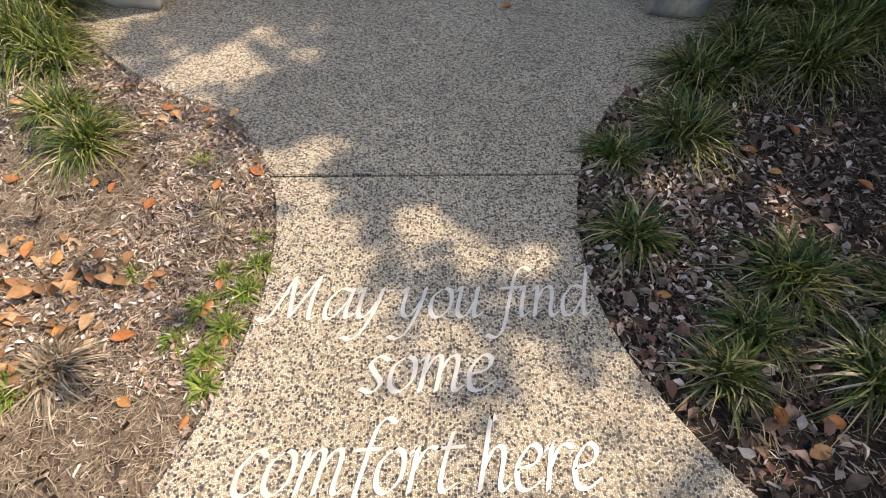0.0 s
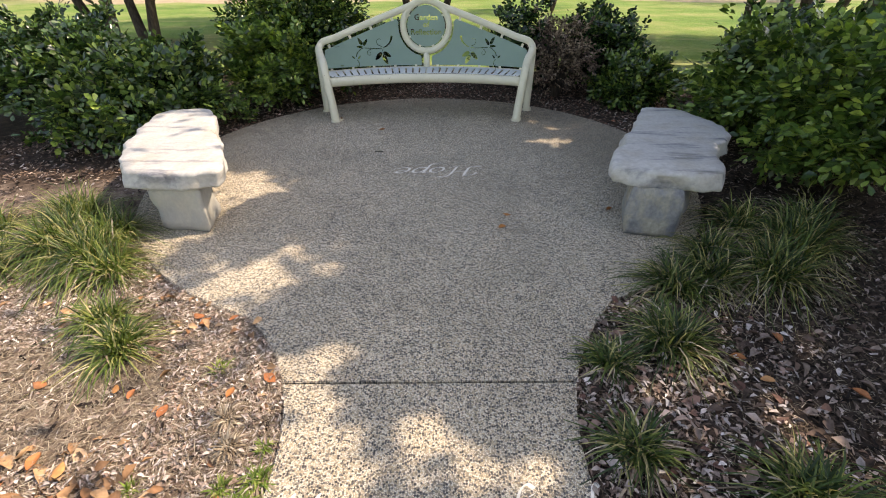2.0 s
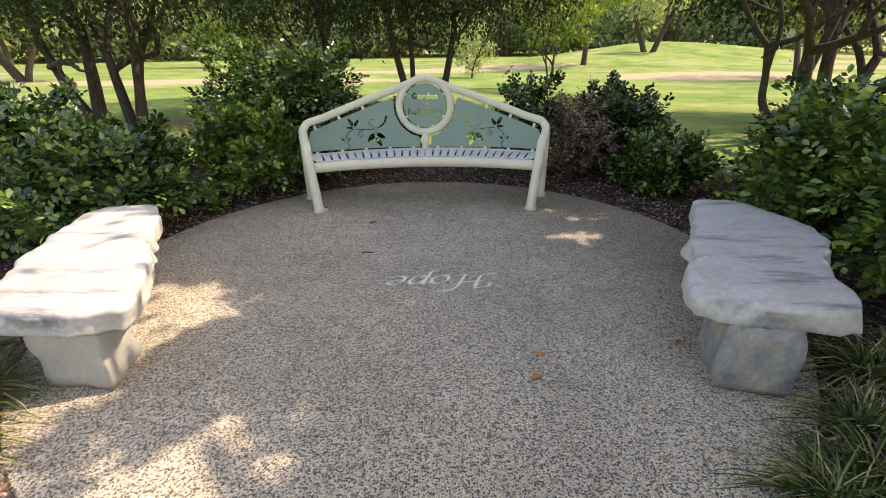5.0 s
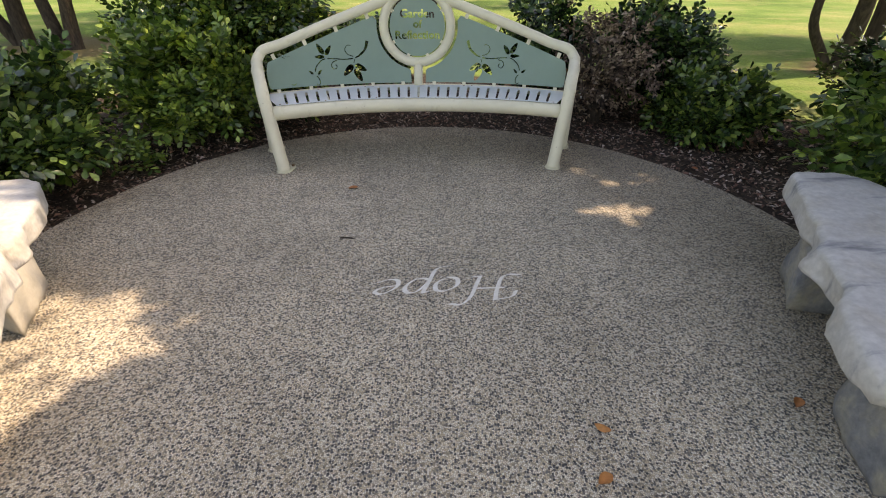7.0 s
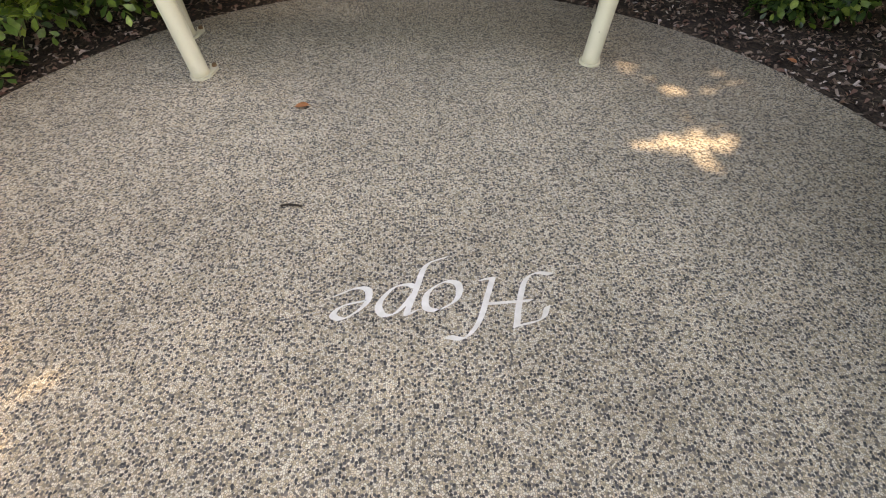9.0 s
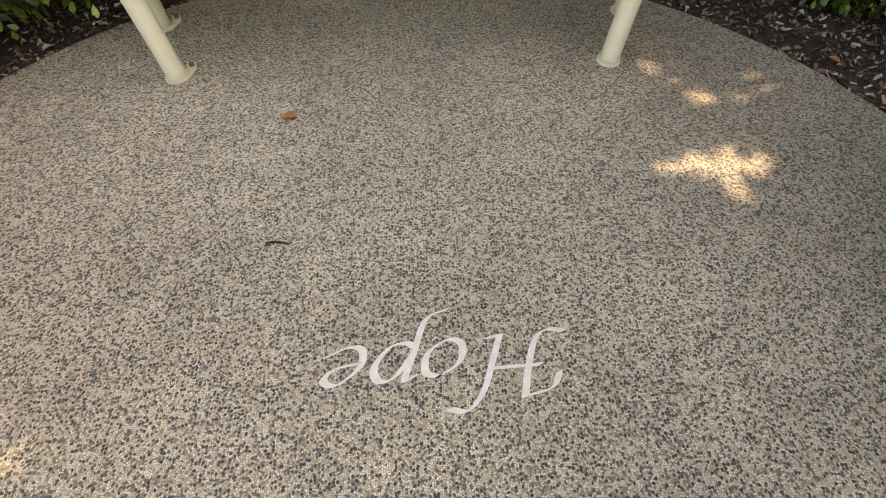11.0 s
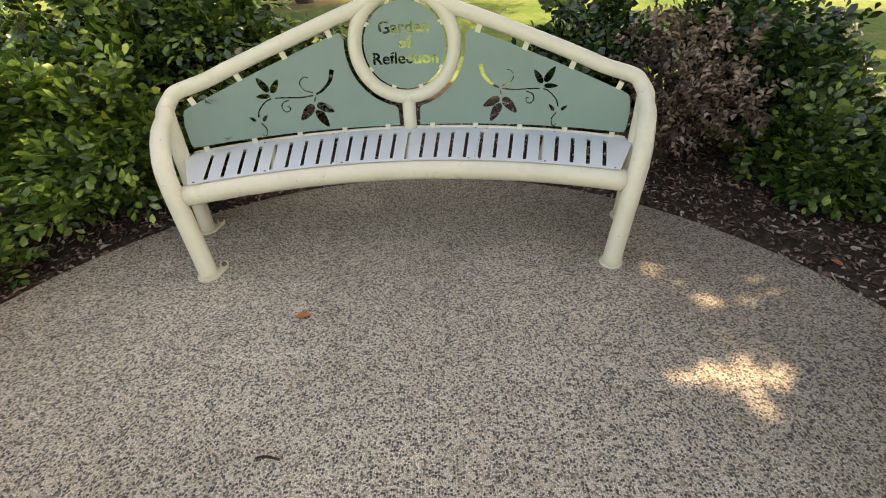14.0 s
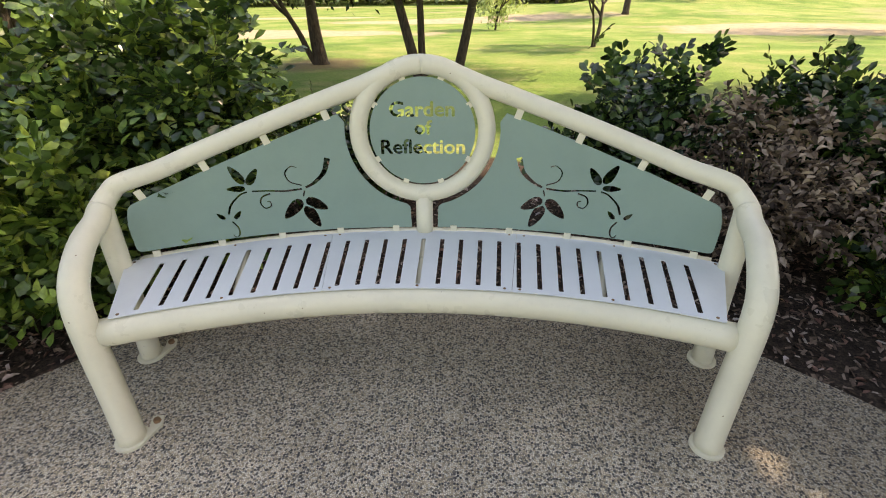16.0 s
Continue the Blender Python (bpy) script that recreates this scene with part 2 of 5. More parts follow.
LEAF_MID = make_island("light_shrub_leaf", [(0.0, (0.014, 0.038, 0.013)), (0.5, (0.042, 0.092, 0.022)), (0.82, (0.13, 0.215, 0.045)), (1.0, (0.29, 0.38, 0.085))], 0.27, 0.7, 0.09)
LEAF_YOUNG = make_island("young_leaf", [(0.0, (0.02, 0.055, 0.015)), (0.45, (0.075, 0.15, 0.03)), (0.8, (0.19, 0.29, 0.06)), (1.0, (0.34, 0.43, 0.10))], 0.3, 0.6, 0.18)
LEAF_DEAD = make_island("withered_leaf", [(0.0, (0.06, 0.042, 0.033)), (0.5, (0.19, 0.135, 0.108)), (1.0, (0.48, 0.38, 0.31))], 0.85, 0.2, 0.12)
# Backlit darkness is put into this leaf colour.
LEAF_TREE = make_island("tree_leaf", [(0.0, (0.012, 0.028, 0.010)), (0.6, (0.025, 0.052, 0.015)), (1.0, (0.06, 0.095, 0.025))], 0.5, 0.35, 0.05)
# Sunlit counterpart of LEAF_TREE, the light put into the colour.
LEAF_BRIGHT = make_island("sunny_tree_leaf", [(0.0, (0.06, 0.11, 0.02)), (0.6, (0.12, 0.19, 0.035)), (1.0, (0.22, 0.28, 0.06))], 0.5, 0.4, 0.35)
# Leaves of the far woods and trees, distance haze put into the pale colour.
FAR_LEAF = make_island("hazy_leaf", [(0.0, (0.22, 0.27, 0.17)), (0.6, (0.35, 0.40, 0.26)), (1.0, (0.50, 0.54, 0.37))], 0.8, 0.2, 0.35)
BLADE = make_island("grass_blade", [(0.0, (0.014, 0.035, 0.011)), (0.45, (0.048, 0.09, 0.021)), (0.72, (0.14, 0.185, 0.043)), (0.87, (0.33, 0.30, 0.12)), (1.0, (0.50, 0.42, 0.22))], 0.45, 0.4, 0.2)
# Brighter copy of BLADE: sunlight put into the colour of the left tufts.
BLADE_SUN = make_island("sunlit_grass_blade", [(0.0, (0.03, 0.06, 0.015)), (0.4, (0.085, 0.14, 0.03)), (0.75, (0.20, 0.245, 0.06)), (0.9, (0.38, 0.35, 0.15)), (1.0, (0.55, 0.47, 0.26))], 0.45, 0.4, 0.2)
LAWN_BLADE = make_island("lawn_blade", [(0.0, (0.10, 0.16, 0.03)), (0.6, (0.17, 0.26, 0.05)), (1.0, (0.38, 0.38, 0.14))], 0.6, 0.3, 0.2)
STRAW = make_island("dry_straw", [(0.0, (0.16, 0.12, 0.085)), (0.6, (0.33, 0.265, 0.19)), (1.0, (0.55, 0.48, 0.38))], 0.85, 0.2)
# Chip colours lowered to carry the right bed's deep shade.
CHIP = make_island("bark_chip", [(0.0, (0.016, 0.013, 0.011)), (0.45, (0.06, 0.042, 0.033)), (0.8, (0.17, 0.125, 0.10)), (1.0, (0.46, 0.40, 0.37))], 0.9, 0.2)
CHIP_BROWN = make_island("brown_bark_chip", [(0.0, (0.03, 0.021, 0.017)), (0.4, (0.11, 0.073, 0.056)), (0.75, (0.25, 0.175, 0.135)), (1.0, (0.52, 0.44, 0.39))], 0.9, 0.2)
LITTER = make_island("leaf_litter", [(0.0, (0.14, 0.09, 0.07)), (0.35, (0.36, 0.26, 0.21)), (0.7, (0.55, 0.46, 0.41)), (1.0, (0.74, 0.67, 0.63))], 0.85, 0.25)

LITTER_TAN = make_island("tan_leaf_litter", [(0.0, (0.22, 0.11, 0.06)), (0.5, (0.40, 0.23, 0.12)), (0.85, (0.50, 0.33, 0.20)), (1.0, (0.60, 0.47, 0.36))], 0.8, 0.25)
LITTER_PINK = make_island("pinkish_leaf_litter", [(0.0, (0.13, 0.065, 0.05)), (0.5, (0.27, 0.155, 0.12)), (0.85, (0.42, 0.30, 0.25)), (1.0, (0.60, 0.54, 0.52))], 0.8, 0.25)
# Darker copy of LITTER, with the bed's shade put into its colour.
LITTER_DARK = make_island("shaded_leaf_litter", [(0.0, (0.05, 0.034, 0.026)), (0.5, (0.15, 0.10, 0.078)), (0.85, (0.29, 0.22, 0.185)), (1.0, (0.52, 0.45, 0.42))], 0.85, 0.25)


def make_fallen():
    m = Mat("orange_leaf", 0.6, spec=0.35)
    oi = m.n("ShaderNodeObjectInfo")
    col = m.ramp(oi.outputs["Random"], [(0.0, (0.42, 0.15, 0.06)), (0.35, (0.52, 0.22, 0.07)), (0.7, (0.52, 0.28, 0.12)), (1.0, (0.42, 0.15, 0.06))])
    col = m.mix(1.0, col, m.ramp(m.noise(60, 4), [(0.3, g(0.7)), (0.7, g(1.15))]), "MULTIPLY")
    m.color(col)
    return m.m


ORANGE = make_fallen()


# ---- geometry helpers ----
def smooth(me, flag=True):
    me.polygons.foreach_set("use_smooth", [flag] * len(me.polygons))


def obj(name, bm, material, shade=True):
    me = bpy.data.meshes.new(name)
    bm.normal_update()
    bm.to_mesh(me)
    bm.free()
    me.materials.append(material)
    smooth(me, shade)
    return new(name, me)


def part(name, bm, material, parent, label="", shade=True):
    ob = obj(name, bm, material, shade)
    ob.parent = parent
    return tagged(ob, label)


def thing(name, at, label, category, group=""):
    ob = new(name)
    ob.empty_display_size = 0.1
    ob.matrix_basis = at
    return tagged(ob, label, category, group)


def catmull(pts, steps=8):
    """A smooth line through the points."""
    P = [Vector(p) for p in pts]
    P = [2 * P[0] - P[1]] + P + [2 * P[-1] - P[-2]]
    out = []
    for i in range(1, len(P) - 2):
        a, b, c, d = P[i - 1:i + 3]
        for k in range(steps):
            t = k / steps
            out.append(0.5 * ((2 * b) + (c - a) * t + (2 * a - 5 * b + 4 * c - d) * t * t + (3 * b - a - 3 * c + d) * t ** 3))
    out.append(P[-2])
    return out


def tube(bm, line, radius, sides=14, closed=False, caps=True):
    """Sweeps a round section along a line; radius is one number or one per point."""
    n = len(line)
    rad = radius if isinstance(radius, (list, tuple, np.ndarray)) else [radius] * n
    rings, up = [], None
    for i, p in enumerate(line):
        a = line[(i - 1) % n] if closed or i else p
        b = line[(i + 1) % n] if closed or i < n - 1 else p
        d = (b - a).normalized()
        if up is None:
            up = d.orthogonal().normalized()
        up = (up - d * up.dot(d)).normalized()
        side = d.cross(up)
        rings.append([bm.verts.new(p + (up * math.cos(q) + side * math.sin(q)) * rad[i]) for q in (2 * math.pi * k / sides for k in range(sides))])
    for i in range(n if closed else n - 1):
        r0, r1 = rings[i], rings[(i + 1) % n]
        off = 0
        if closed and i == n - 1:
            off = min(range(sides), key=lambda o: (r1[o].co - r0[0].co).length)
        for k in range(sides):
            bm.faces.new((r0[k], r0[(k + 1) % sides], r1[(k + 1 + off) % sides], r1[(k + off) % sides]))
    if caps and not closed:
        bm.faces.new(rings[0][::-1])
        bm.faces.new(rings[-1])
    return bm


LEAF_V = np.array([(0, 0, 0), (-0.21, 0.34, 0.05), (-0.28, 0.68, 0.06), (0, 0.98, -0.05), (0.28, 0.68, 0.06), (0.21, 0.34, 0.05), (0, 0.52, -0.01)])
LEAF_F = [(0, 6, 1), (1, 6, 2), (2, 6, 3), (3, 6, 4), (4, 6, 5), (5, 6, 0)]
DEAD_V = LEAF_V * np.array([0.8, 1.0, 4.5])
SPRAY_V = np.array([(0, 0, 0), (-0.27, 0.5, 0.08), (0, 1.0, -0.05), (0.27, 0.5, 0.08)])
SPRAY_F = [(0, 3, 2), (0, 2, 1)]
CHIP_F = [(0, 1, 4), (1, 2, 4), (2, 3, 4), (3, 0, 4)]


def scatter(name, tv, tf, P, A, U, S, material):
    """Many small copies of one little shape in a single mesh: places P, long axes A, up hints U, sizes S (one or three per copy)."""
    P, A, U = np.asarray(P, float), np.asarray(A, float), np.asarray(U, float)
    S = np.asarray(S, float)
    if S.ndim == 1:
        S = np.repeat(S[:, None], 3, 1)
    A = A / (np.linalg.norm(A, axis=1, keepdims=True) + 1e-9)
    X = np.cross(A, U)
    X /= np.linalg.norm(X, axis=1, keepdims=True) + 1e-9
    Z = np.cross(X, A)
    V = (P[:, None] + tv[None, :, 0:1] * (X * S[:, 0:1])[:, None] + tv[None, :, 1:2] * (A * S[:, 1:2])[:, None] + tv[None, :, 2:3] * (Z * S[:, 2:3])[:, None]).reshape(-1, 3)
    F = np.asarray(tf)
    k = F.shape[1]
    idx = (np.arange(len(P))[:, None, None] * len(tv) + F[None]).reshape(-1)
    me = bpy.data.meshes.new(name)
    me.vertices.add(len(V))
    me.vertices.foreach_set("co", V.reshape(-1))
    me.loops.add(len(idx))
    me.loops.foreach_set("vertex_index", idx.astype(np.int32))
    me.polygons.add(len(idx) // k)
    me.polygons.foreach_set("loop_start", np.arange(0, len(idx), k, dtype=np.int32))
    me.update(calc_edges=True)
    me.materials.append(material)
    return new(name, me)


# ---- ground, path ----
PAD_R, PAD_Y, JOINT_Y = 2.33, 4.0, 1.39


def edge_right(y):
    return 0.70 + (0.53 * (0.95 - y) ** 2 if y < 0.95 else 0.40 * (y - 0.95) ** 2.2) if y > -0.35 else 1.596


def edge_left(y):
    return -0.46 - (0.33 * (0.95 - y) ** 2 if y < 0.95 else 0.50 * (y - 0.95) ** 2.2) if y > -0.35 else -1.018


def paved(x, y, m=0.0):
    if math.hypot(x, y - PAD_Y) < PAD_R + m:
        return True
    return y < 1.9 and edge_left(y) - m < x < edge_right(y) + m


def rise(x, y):
    """Height of the ground."""
    far = max(0.0, math.hypot(x, y - 4) - 14)
    z = 2.0 * math.exp(-((x - 27) / 12) ** 2 - ((y - 56) / 9) ** 2) + 0.9 * math.exp(-((x - 12) / 9) ** 2 - ((y - 40) / 6) ** 2) + far * 0.004
    if math.hypot(x, y - 3) < 7:
        z += 0.014 * noise.noise(Vector((x * 2.3, y * 2.3, 0))) + 0.01 * noise.noise(Vector((x * 9, y * 9, 3)))
    return z - (0.07 if paved(x, y, -0.08) else 0.022)


def build_ground():
    near = np.arange(-6, 6.01, 0.1)
    out = 6 * 1.16 ** np.arange(1, 32)
    xs = np.concatenate([-out[::-1], near, out])
    ys = xs + 3.0
    V = [(x, y, rise(x, y)) for y in ys for x in xs]
    n = len(xs)
    F = [(j * n + i, j * n + i + 1, (j + 1) * n + i + 1, (j + 1) * n + i) for j in range(n - 1) for i in range(n - 1)]
    me = bpy.data.meshes.new("ground")
    me.from_pydata(V, [], F)
    me.materials.append(GROUND)
    smooth(me)
    tagged(new("ground", me), "bark-mulched garden bed and sunny mown lawn with worn patches", "ground", kind="structure")


def slab(name, outline, z0, z1, material, label, bevel=0.004):
    bm = bmesh.new()
    vs = [bm.verts.new((x, y, z1)) for x, y in outline]
    top = bm.faces.new(vs)
    if top.normal.z < 0:
        top.normal_flip()
    ext = bmesh.ops.extrude_face_region(bm, geom=[top])
    for v in ext["geom"]:
        if isinstance(v, bmesh.types.BMVert):
            v.co.z = z1
    for v in vs:
        v.co.z = z0
    bm.normal_update()
    rim = [e for e in bm.edges if all(abs(v.co.z - z1) < 1e-6 for v in e.verts)]
    bmesh.ops.bevel(bm, geom=rim, offset=bevel, segments=2, affect="EDGES")
    bmesh.ops.recalc_face_normals(bm, faces=bm.faces)
    return tagged(obj(name, bm, material, False), label, "pavement", kind="structure")


def build_paving():
    pts = []
    for k in range(40):
        y = JOINT_Y + 0.005 + k * 0.0139
        if math.hypot(edge_right(y), y - PAD_Y) < PAD_R:
            break
        pts.append((edge_right(y), y))
    a0 = math.atan2(pts[-1][1] - PAD_Y, pts[-1][0])
    left = []
    for k in range(40):
        y = JOINT_Y + 0.005 + k * 0.0139
        if math.hypot(edge_left(y), y - PAD_Y) < PAD_R:
            break
        left.append((edge_left(y), y))
    a1 = math.atan2(left[-1][1] - PAD_Y, left[-1][0]) + 2 * math.pi
    arc = [(PAD_R * math.cos(a), PAD_Y + PAD_R * math.sin(a)) for a in np.linspace(a0, a1, 142)[1:-1]]
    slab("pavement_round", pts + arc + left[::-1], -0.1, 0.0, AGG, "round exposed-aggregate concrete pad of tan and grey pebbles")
    ys = np.linspace(-3.5, JOINT_Y - 0.005, 70)
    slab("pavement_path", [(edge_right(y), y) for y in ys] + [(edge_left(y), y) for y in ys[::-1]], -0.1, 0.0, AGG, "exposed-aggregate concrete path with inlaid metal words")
    bm = bmesh.new()
    bmesh.ops.create_cube(bm, size=1, matrix=Matrix.Translation((0.1, JOINT_Y, -0.06)) @ Matrix.Diagonal((1.245, 0.02, 0.09, 1)))
    tagged(obj("pavement_joint", bm, JOINT, False), "dark control joint between two concrete slabs", "joint", kind="structure")


build_ground()
build_paving()

# ---- inlaid lettering ----
STEM = [(0.0, 0.86), (0.11, 1.0), (0.10, 0.5), (0.08, 0.0)]
ARCH = [(0.10, 0.45), (0.28, 0.90), (0.46, 0.98), (0.54, 0.75), (0.51, 0.15), (0.60, 0.0), (0.74, 0.14)]
BOWL = [(0.64, 0.93), (0.34, 1.0), (0.06, 0.58), (0.10, 0.06), (0.34, 0.08), (0.62, 0.62)]
GLYPHS = {
    "a": (0.86, [BOWL, [(0.68, 1.0), (0.63, 0.3), (0.69, 0.02), (0.84, 0.14)]]),
    "c": (0.62, [[(0.57, 0.86), (0.34, 1.0), (0.07, 0.6), (0.11, 0.1), (0.33, 0.0), (0.57, 0.18)]]),
    "d": (0.88, [BOWL, [(0.90, 1.62), (0.76, 1.70), (0.69, 1.2), (0.63, 0.3), (0.69, 0.02), (0.84, 0.14)]]),
    "e": (0.68, [[(0.10, 0.46), (0.45, 0.58), (0.55, 0.86), (0.34, 1.0), (0.07, 0.58), (0.11, 0.10), (0.33, 0.0), (0.62, 0.2)]]),
    "f": (0.54, [[(0.78, 1.60), (0.56, 1.72), (0.36, 1.40), (0.26, 0.5), (0.16, -0.4), (-0.02, -0.66), (-0.26, -0.58)], [(-0.02, 0.95), (0.28, 0.97), (0.58, 0.98)]]),
    "h": (0.80, [[(0.26, 1.62), (0.16, 1.70), (0.12, 0.9), (0.08, 0.0)], ARCH]),
    "i": (0.38, [[(0.0, 0.86), (0.11, 1.0), (0.08, 0.2), (0.15, 0.0), (0.30, 0.14)], [(0.15, 1.36), (0.19, 1.38), (0.23, 1.40)]]),
    "m": (1.14, [STEM, [(0.10, 0.45), (0.27, 0.90), (0.43, 0.98), (0.48, 0.75), (0.46, 0.0)], [(0.47, 0.45), (0.64, 0.90), (0.82, 0.98), (0.88, 0.75), (0.85, 0.15), (0.94, 0.0), (1.08, 0.14)]]),
    "n": (0.80, [STEM, ARCH]),
    "o": (0.74, [[(0.36, 1.0), (0.08, 0.66), (0.10, 0.16), (0.34, 0.0), (0.60, 0.34), (0.57, 0.84), (0.36, 1.0)]]),
    "p": (0.80, [[(-0.02, 0.92), (0.12, 1.0), (0.08, 0.2), (0.02, -0.66), (-0.30, -0.92)], [(0.09, 0.30), (0.28, 0.90), (0.50, 1.0), (0.64, 0.62), (0.50, 0.12), (0.28, 0.0), (0.08, 0.12)]]),
    "r": (0.60, [STEM, [(0.10, 0.45), (0.27, 0.88), (0.44, 1.0), (0.60, 0.92)]]),
    "s": (0.62, [[(0.56, 0.88), (0.32, 1.0), (0.14, 0.78), (0.30, 0.52), (0.48, 0.24), (0.32, 0.0), (0.04, 0.10)]]),
    "t": (0.52, [[(0.27, 1.34), (0.18, 0.8), (0.14, 0.2), (0.23, 0.0), (0.46, 0.15)], [(0.0, 0.96), (0.26, 0.98), (0.54, 1.0)]]),
    "u": (0.82, [[(0.0, 0.86), (0.11, 1.0), (0.08, 0.25), (0.20, 0.0), (0.38, 0.12), (0.56, 0.6)], [(0.58, 1.0), (0.55, 0.2), (0.63, 0.0), (0.78, 0.14)]]),
    "y": (0.80, [[(0.0, 0.86), (0.11, 1.0), (0.10, 0.3), (0.22, 0.04), (0.40, 0.16), (0.58, 0.6)], [(0.64, 1.0), (0.56, 0.3), (0.36, -0.4), (0.12, -0.66), (-0.12, -0.58)]]),
    "M": (1.40, [[(-0.30, 0.05), (-0.12, -0.04), (0.06, 0.30), (0.30, 1.42)], [(0.30, 1.45), (0.42, 0.7), (0.54, 0.06)], [(0.54, 0.06), (0.78, 0.75), (1.02, 1.45)], [(1.02, 1.45), (1.0, 0.6), (1.07, 0.02), (1.24, 0.08)]]),
    "H": (1.36, [[(-0.12, 1.14), (-0.04, 1.52), (0.36, 1.68)], [(0.36, 1.70), (0.36, 0.95), (0.30, 0.18), (0.12, -0.06), (-0.14, 0.02)], [(1.44, 1.84), (1.18, 1.92), (0.99, 1.45), (0.92, 0.6), (0.88, 0.02)], [(0.88, 0.02), (0.96, 0.02), (1.06, 0.04)], [(0.18, 0.90), (0.55, 0.90), (0.92, 0.90)]]),
}


def nib_stroke(bm, pts, sx, sy, z, width=0.135, slant=0.17):
    """A stroke of a broad pen held aslant, as a thin plate."""
    line = catmull([(x, y, 0) for x, y in pts], 7)
    u = Vector((math.cos(radians(38)), math.sin(radians(38)), 0))
    v = Vector((-u.y, u.x, 0))
    a, c = width / 2, 0.022
    n = len(line)

    def support(d):
        nu, nv = d.dot(u), d.dot(v)
        return (u * (a * a * nu) + v * (c * c * nv)) / math.sqrt((a * nu) ** 2 + (c * nv) ** 2)

    left, right = [], []
    for i, p in enumerate(line):
        d = (line[min(i + 1, n - 1)] - line[max(i - 1, 0)]).normalized()
        side = Vector((-d.y, d.x, 0))
        left.append(p + support(side))
        right.append(p - support(side))
    rows = [(bm.verts.new(((q.x + slant * q.y) * sx, q.y * sy, z)), bm.verts.new(((r.x + slant * r.y) * sx, r.y * sy, z))) for q, r in zip(left, right)]
    faces = [bm.faces.new((r0[0], r0[1], r1[1], r1[0])) for r0, r1 in zip(rows, rows[1:])]
    for end, back in ((0, -1), (-1, 1)):
        d = (line[1] - line[0] if end == 0 else line[-1] - line[-2]).normalized()
        side = Vector((-d.y, d.x, 0))
        cap = []
        for k in range(1, 5):
            t = math.pi * k / 5
            q = line[end] + support(side * math.cos(t) + d * back * math.sin(t))
            cap.append(bm.verts.new(((q.x + slant * q.y) * sx, q.y * sy, z)))
        faces.append(bm.faces.new([rows[end][0]] + cap + [rows[end][1]]))
    for f in faces:
        f.normal_update()
        if f.normal.z < 0:
            f.normal_flip()


def word(text, x, y, turn, width, xheight, label):
    """Metal letters let into the concrete, from x, y along the turned baseline."""
    total = sum(GLYPHS[c][0] if c != " " else 0.42 for c in text)
    sx = width / total
    ob = thing("inlaid_words", pose(x, y, 0.0, 0, 0, turn), label, "lettering", "inlaid metal words")
    at = 0.0
    for c in text:
        if c == " ":
            at += 0.42
            continue
        adv, strokes = GLYPHS[c]
        bm = bmesh.new()
        for k, s in enumerate(strokes):
            nib_stroke(bm, s, sx, xheight, 0.0022 + 0.0006 * k)
        let = part("letter", bm, STEEL, ob, "", False)
        let.location = (at * sx, 0, 0)
        at += adv
    return ob


word("May you find", -0.42, 0.725, 0, 1.10, 0.115, "silver metal italic words May you find set in concrete")
word("some", -0.10, 0.475, 0, 0.42, 0.115, "silver metal italic word some set in concrete")
word("comfort here", -0.43, 0.20, 0, 1.03, 0.115, "silver metal italic words comfort here set in concrete")
word("Hope", 0.485, 3.872, 181.5, 0.72, 0.116, "silver metal italic word Hope set in concrete")

# ---- garden bench ----
BC, BR = 3.35, 2.79      # centre and radius of the bench's curve


def bend(s, z, d=0.0):
    """From the unrolled back (s along, z up, d behind it) to the place."""
    r = BR + 0.10 * (z - 0.45) + d
    return Vector((r * math.sin(s / BR), BC + r * math.cos(s / BR), z))


def front_edge(a):
    """Radius of the seat's front rail from the bench's centre: a flatter arc than the back."""
    return math.sqrt(0.429 * math.cos(a) ** 2 + 8.156) - 0.655 * math.cos(a) - 0.012


def outlines(text, size):
    cu = bpy.data.curves.new("text", "FONT")
    cu.body, cu.size, cu.align_x, cu.space_character = text, size, "CENTER", 1.0
    ob = new("text", cu)
    dg = bpy.context.evaluated_depsgraph_get()
    got = ob.evaluated_get(dg).to_curve(dg)
    loops = []
    for sp in got.splines:
        bp = sp.bezier_points
        pts = []
        for i in range(len(bp)):
            a, b = bp[i], bp[(i + 1) % len(bp)]
            for k in range(3):
                t = k / 3
                q = a.co * (1 - t) ** 3 + a.handle_right * 3 * t * (1 - t) ** 2 + b.handle_left * 3 * t * t * (1 - t) + b.co * t ** 3
                if not pts or (Vector(pts[-1]) - q.xy).length > 1e-4:
                    pts.append((q.x, q.y))
        loops.append(pts)
    ob.evaluated_get(dg).to_curve_clear()
    bpy.data.objects.remove(ob)

    def area(lp):
        return sum(p[0] * q[1] - q[0] * p[1] for p, q in zip(lp, lp[1:] + lp[:1])) / 2

    sign = 1 if area(max(loops, key=lambda lp: abs(area(lp)))) > 0 else -1
    bold = []
    for lp in loops:
        n = len(lp)
        out = []
        for k in range(n):
            d = (Vector(lp[(k + 1) % n]) - Vector(lp[k - 1])).normalized()
            out.append((lp[k][0] + d.y * sign * 0.0024, lp[k][1] - d.x * sign * 0.0024))
        bold.append(out)
    return bold


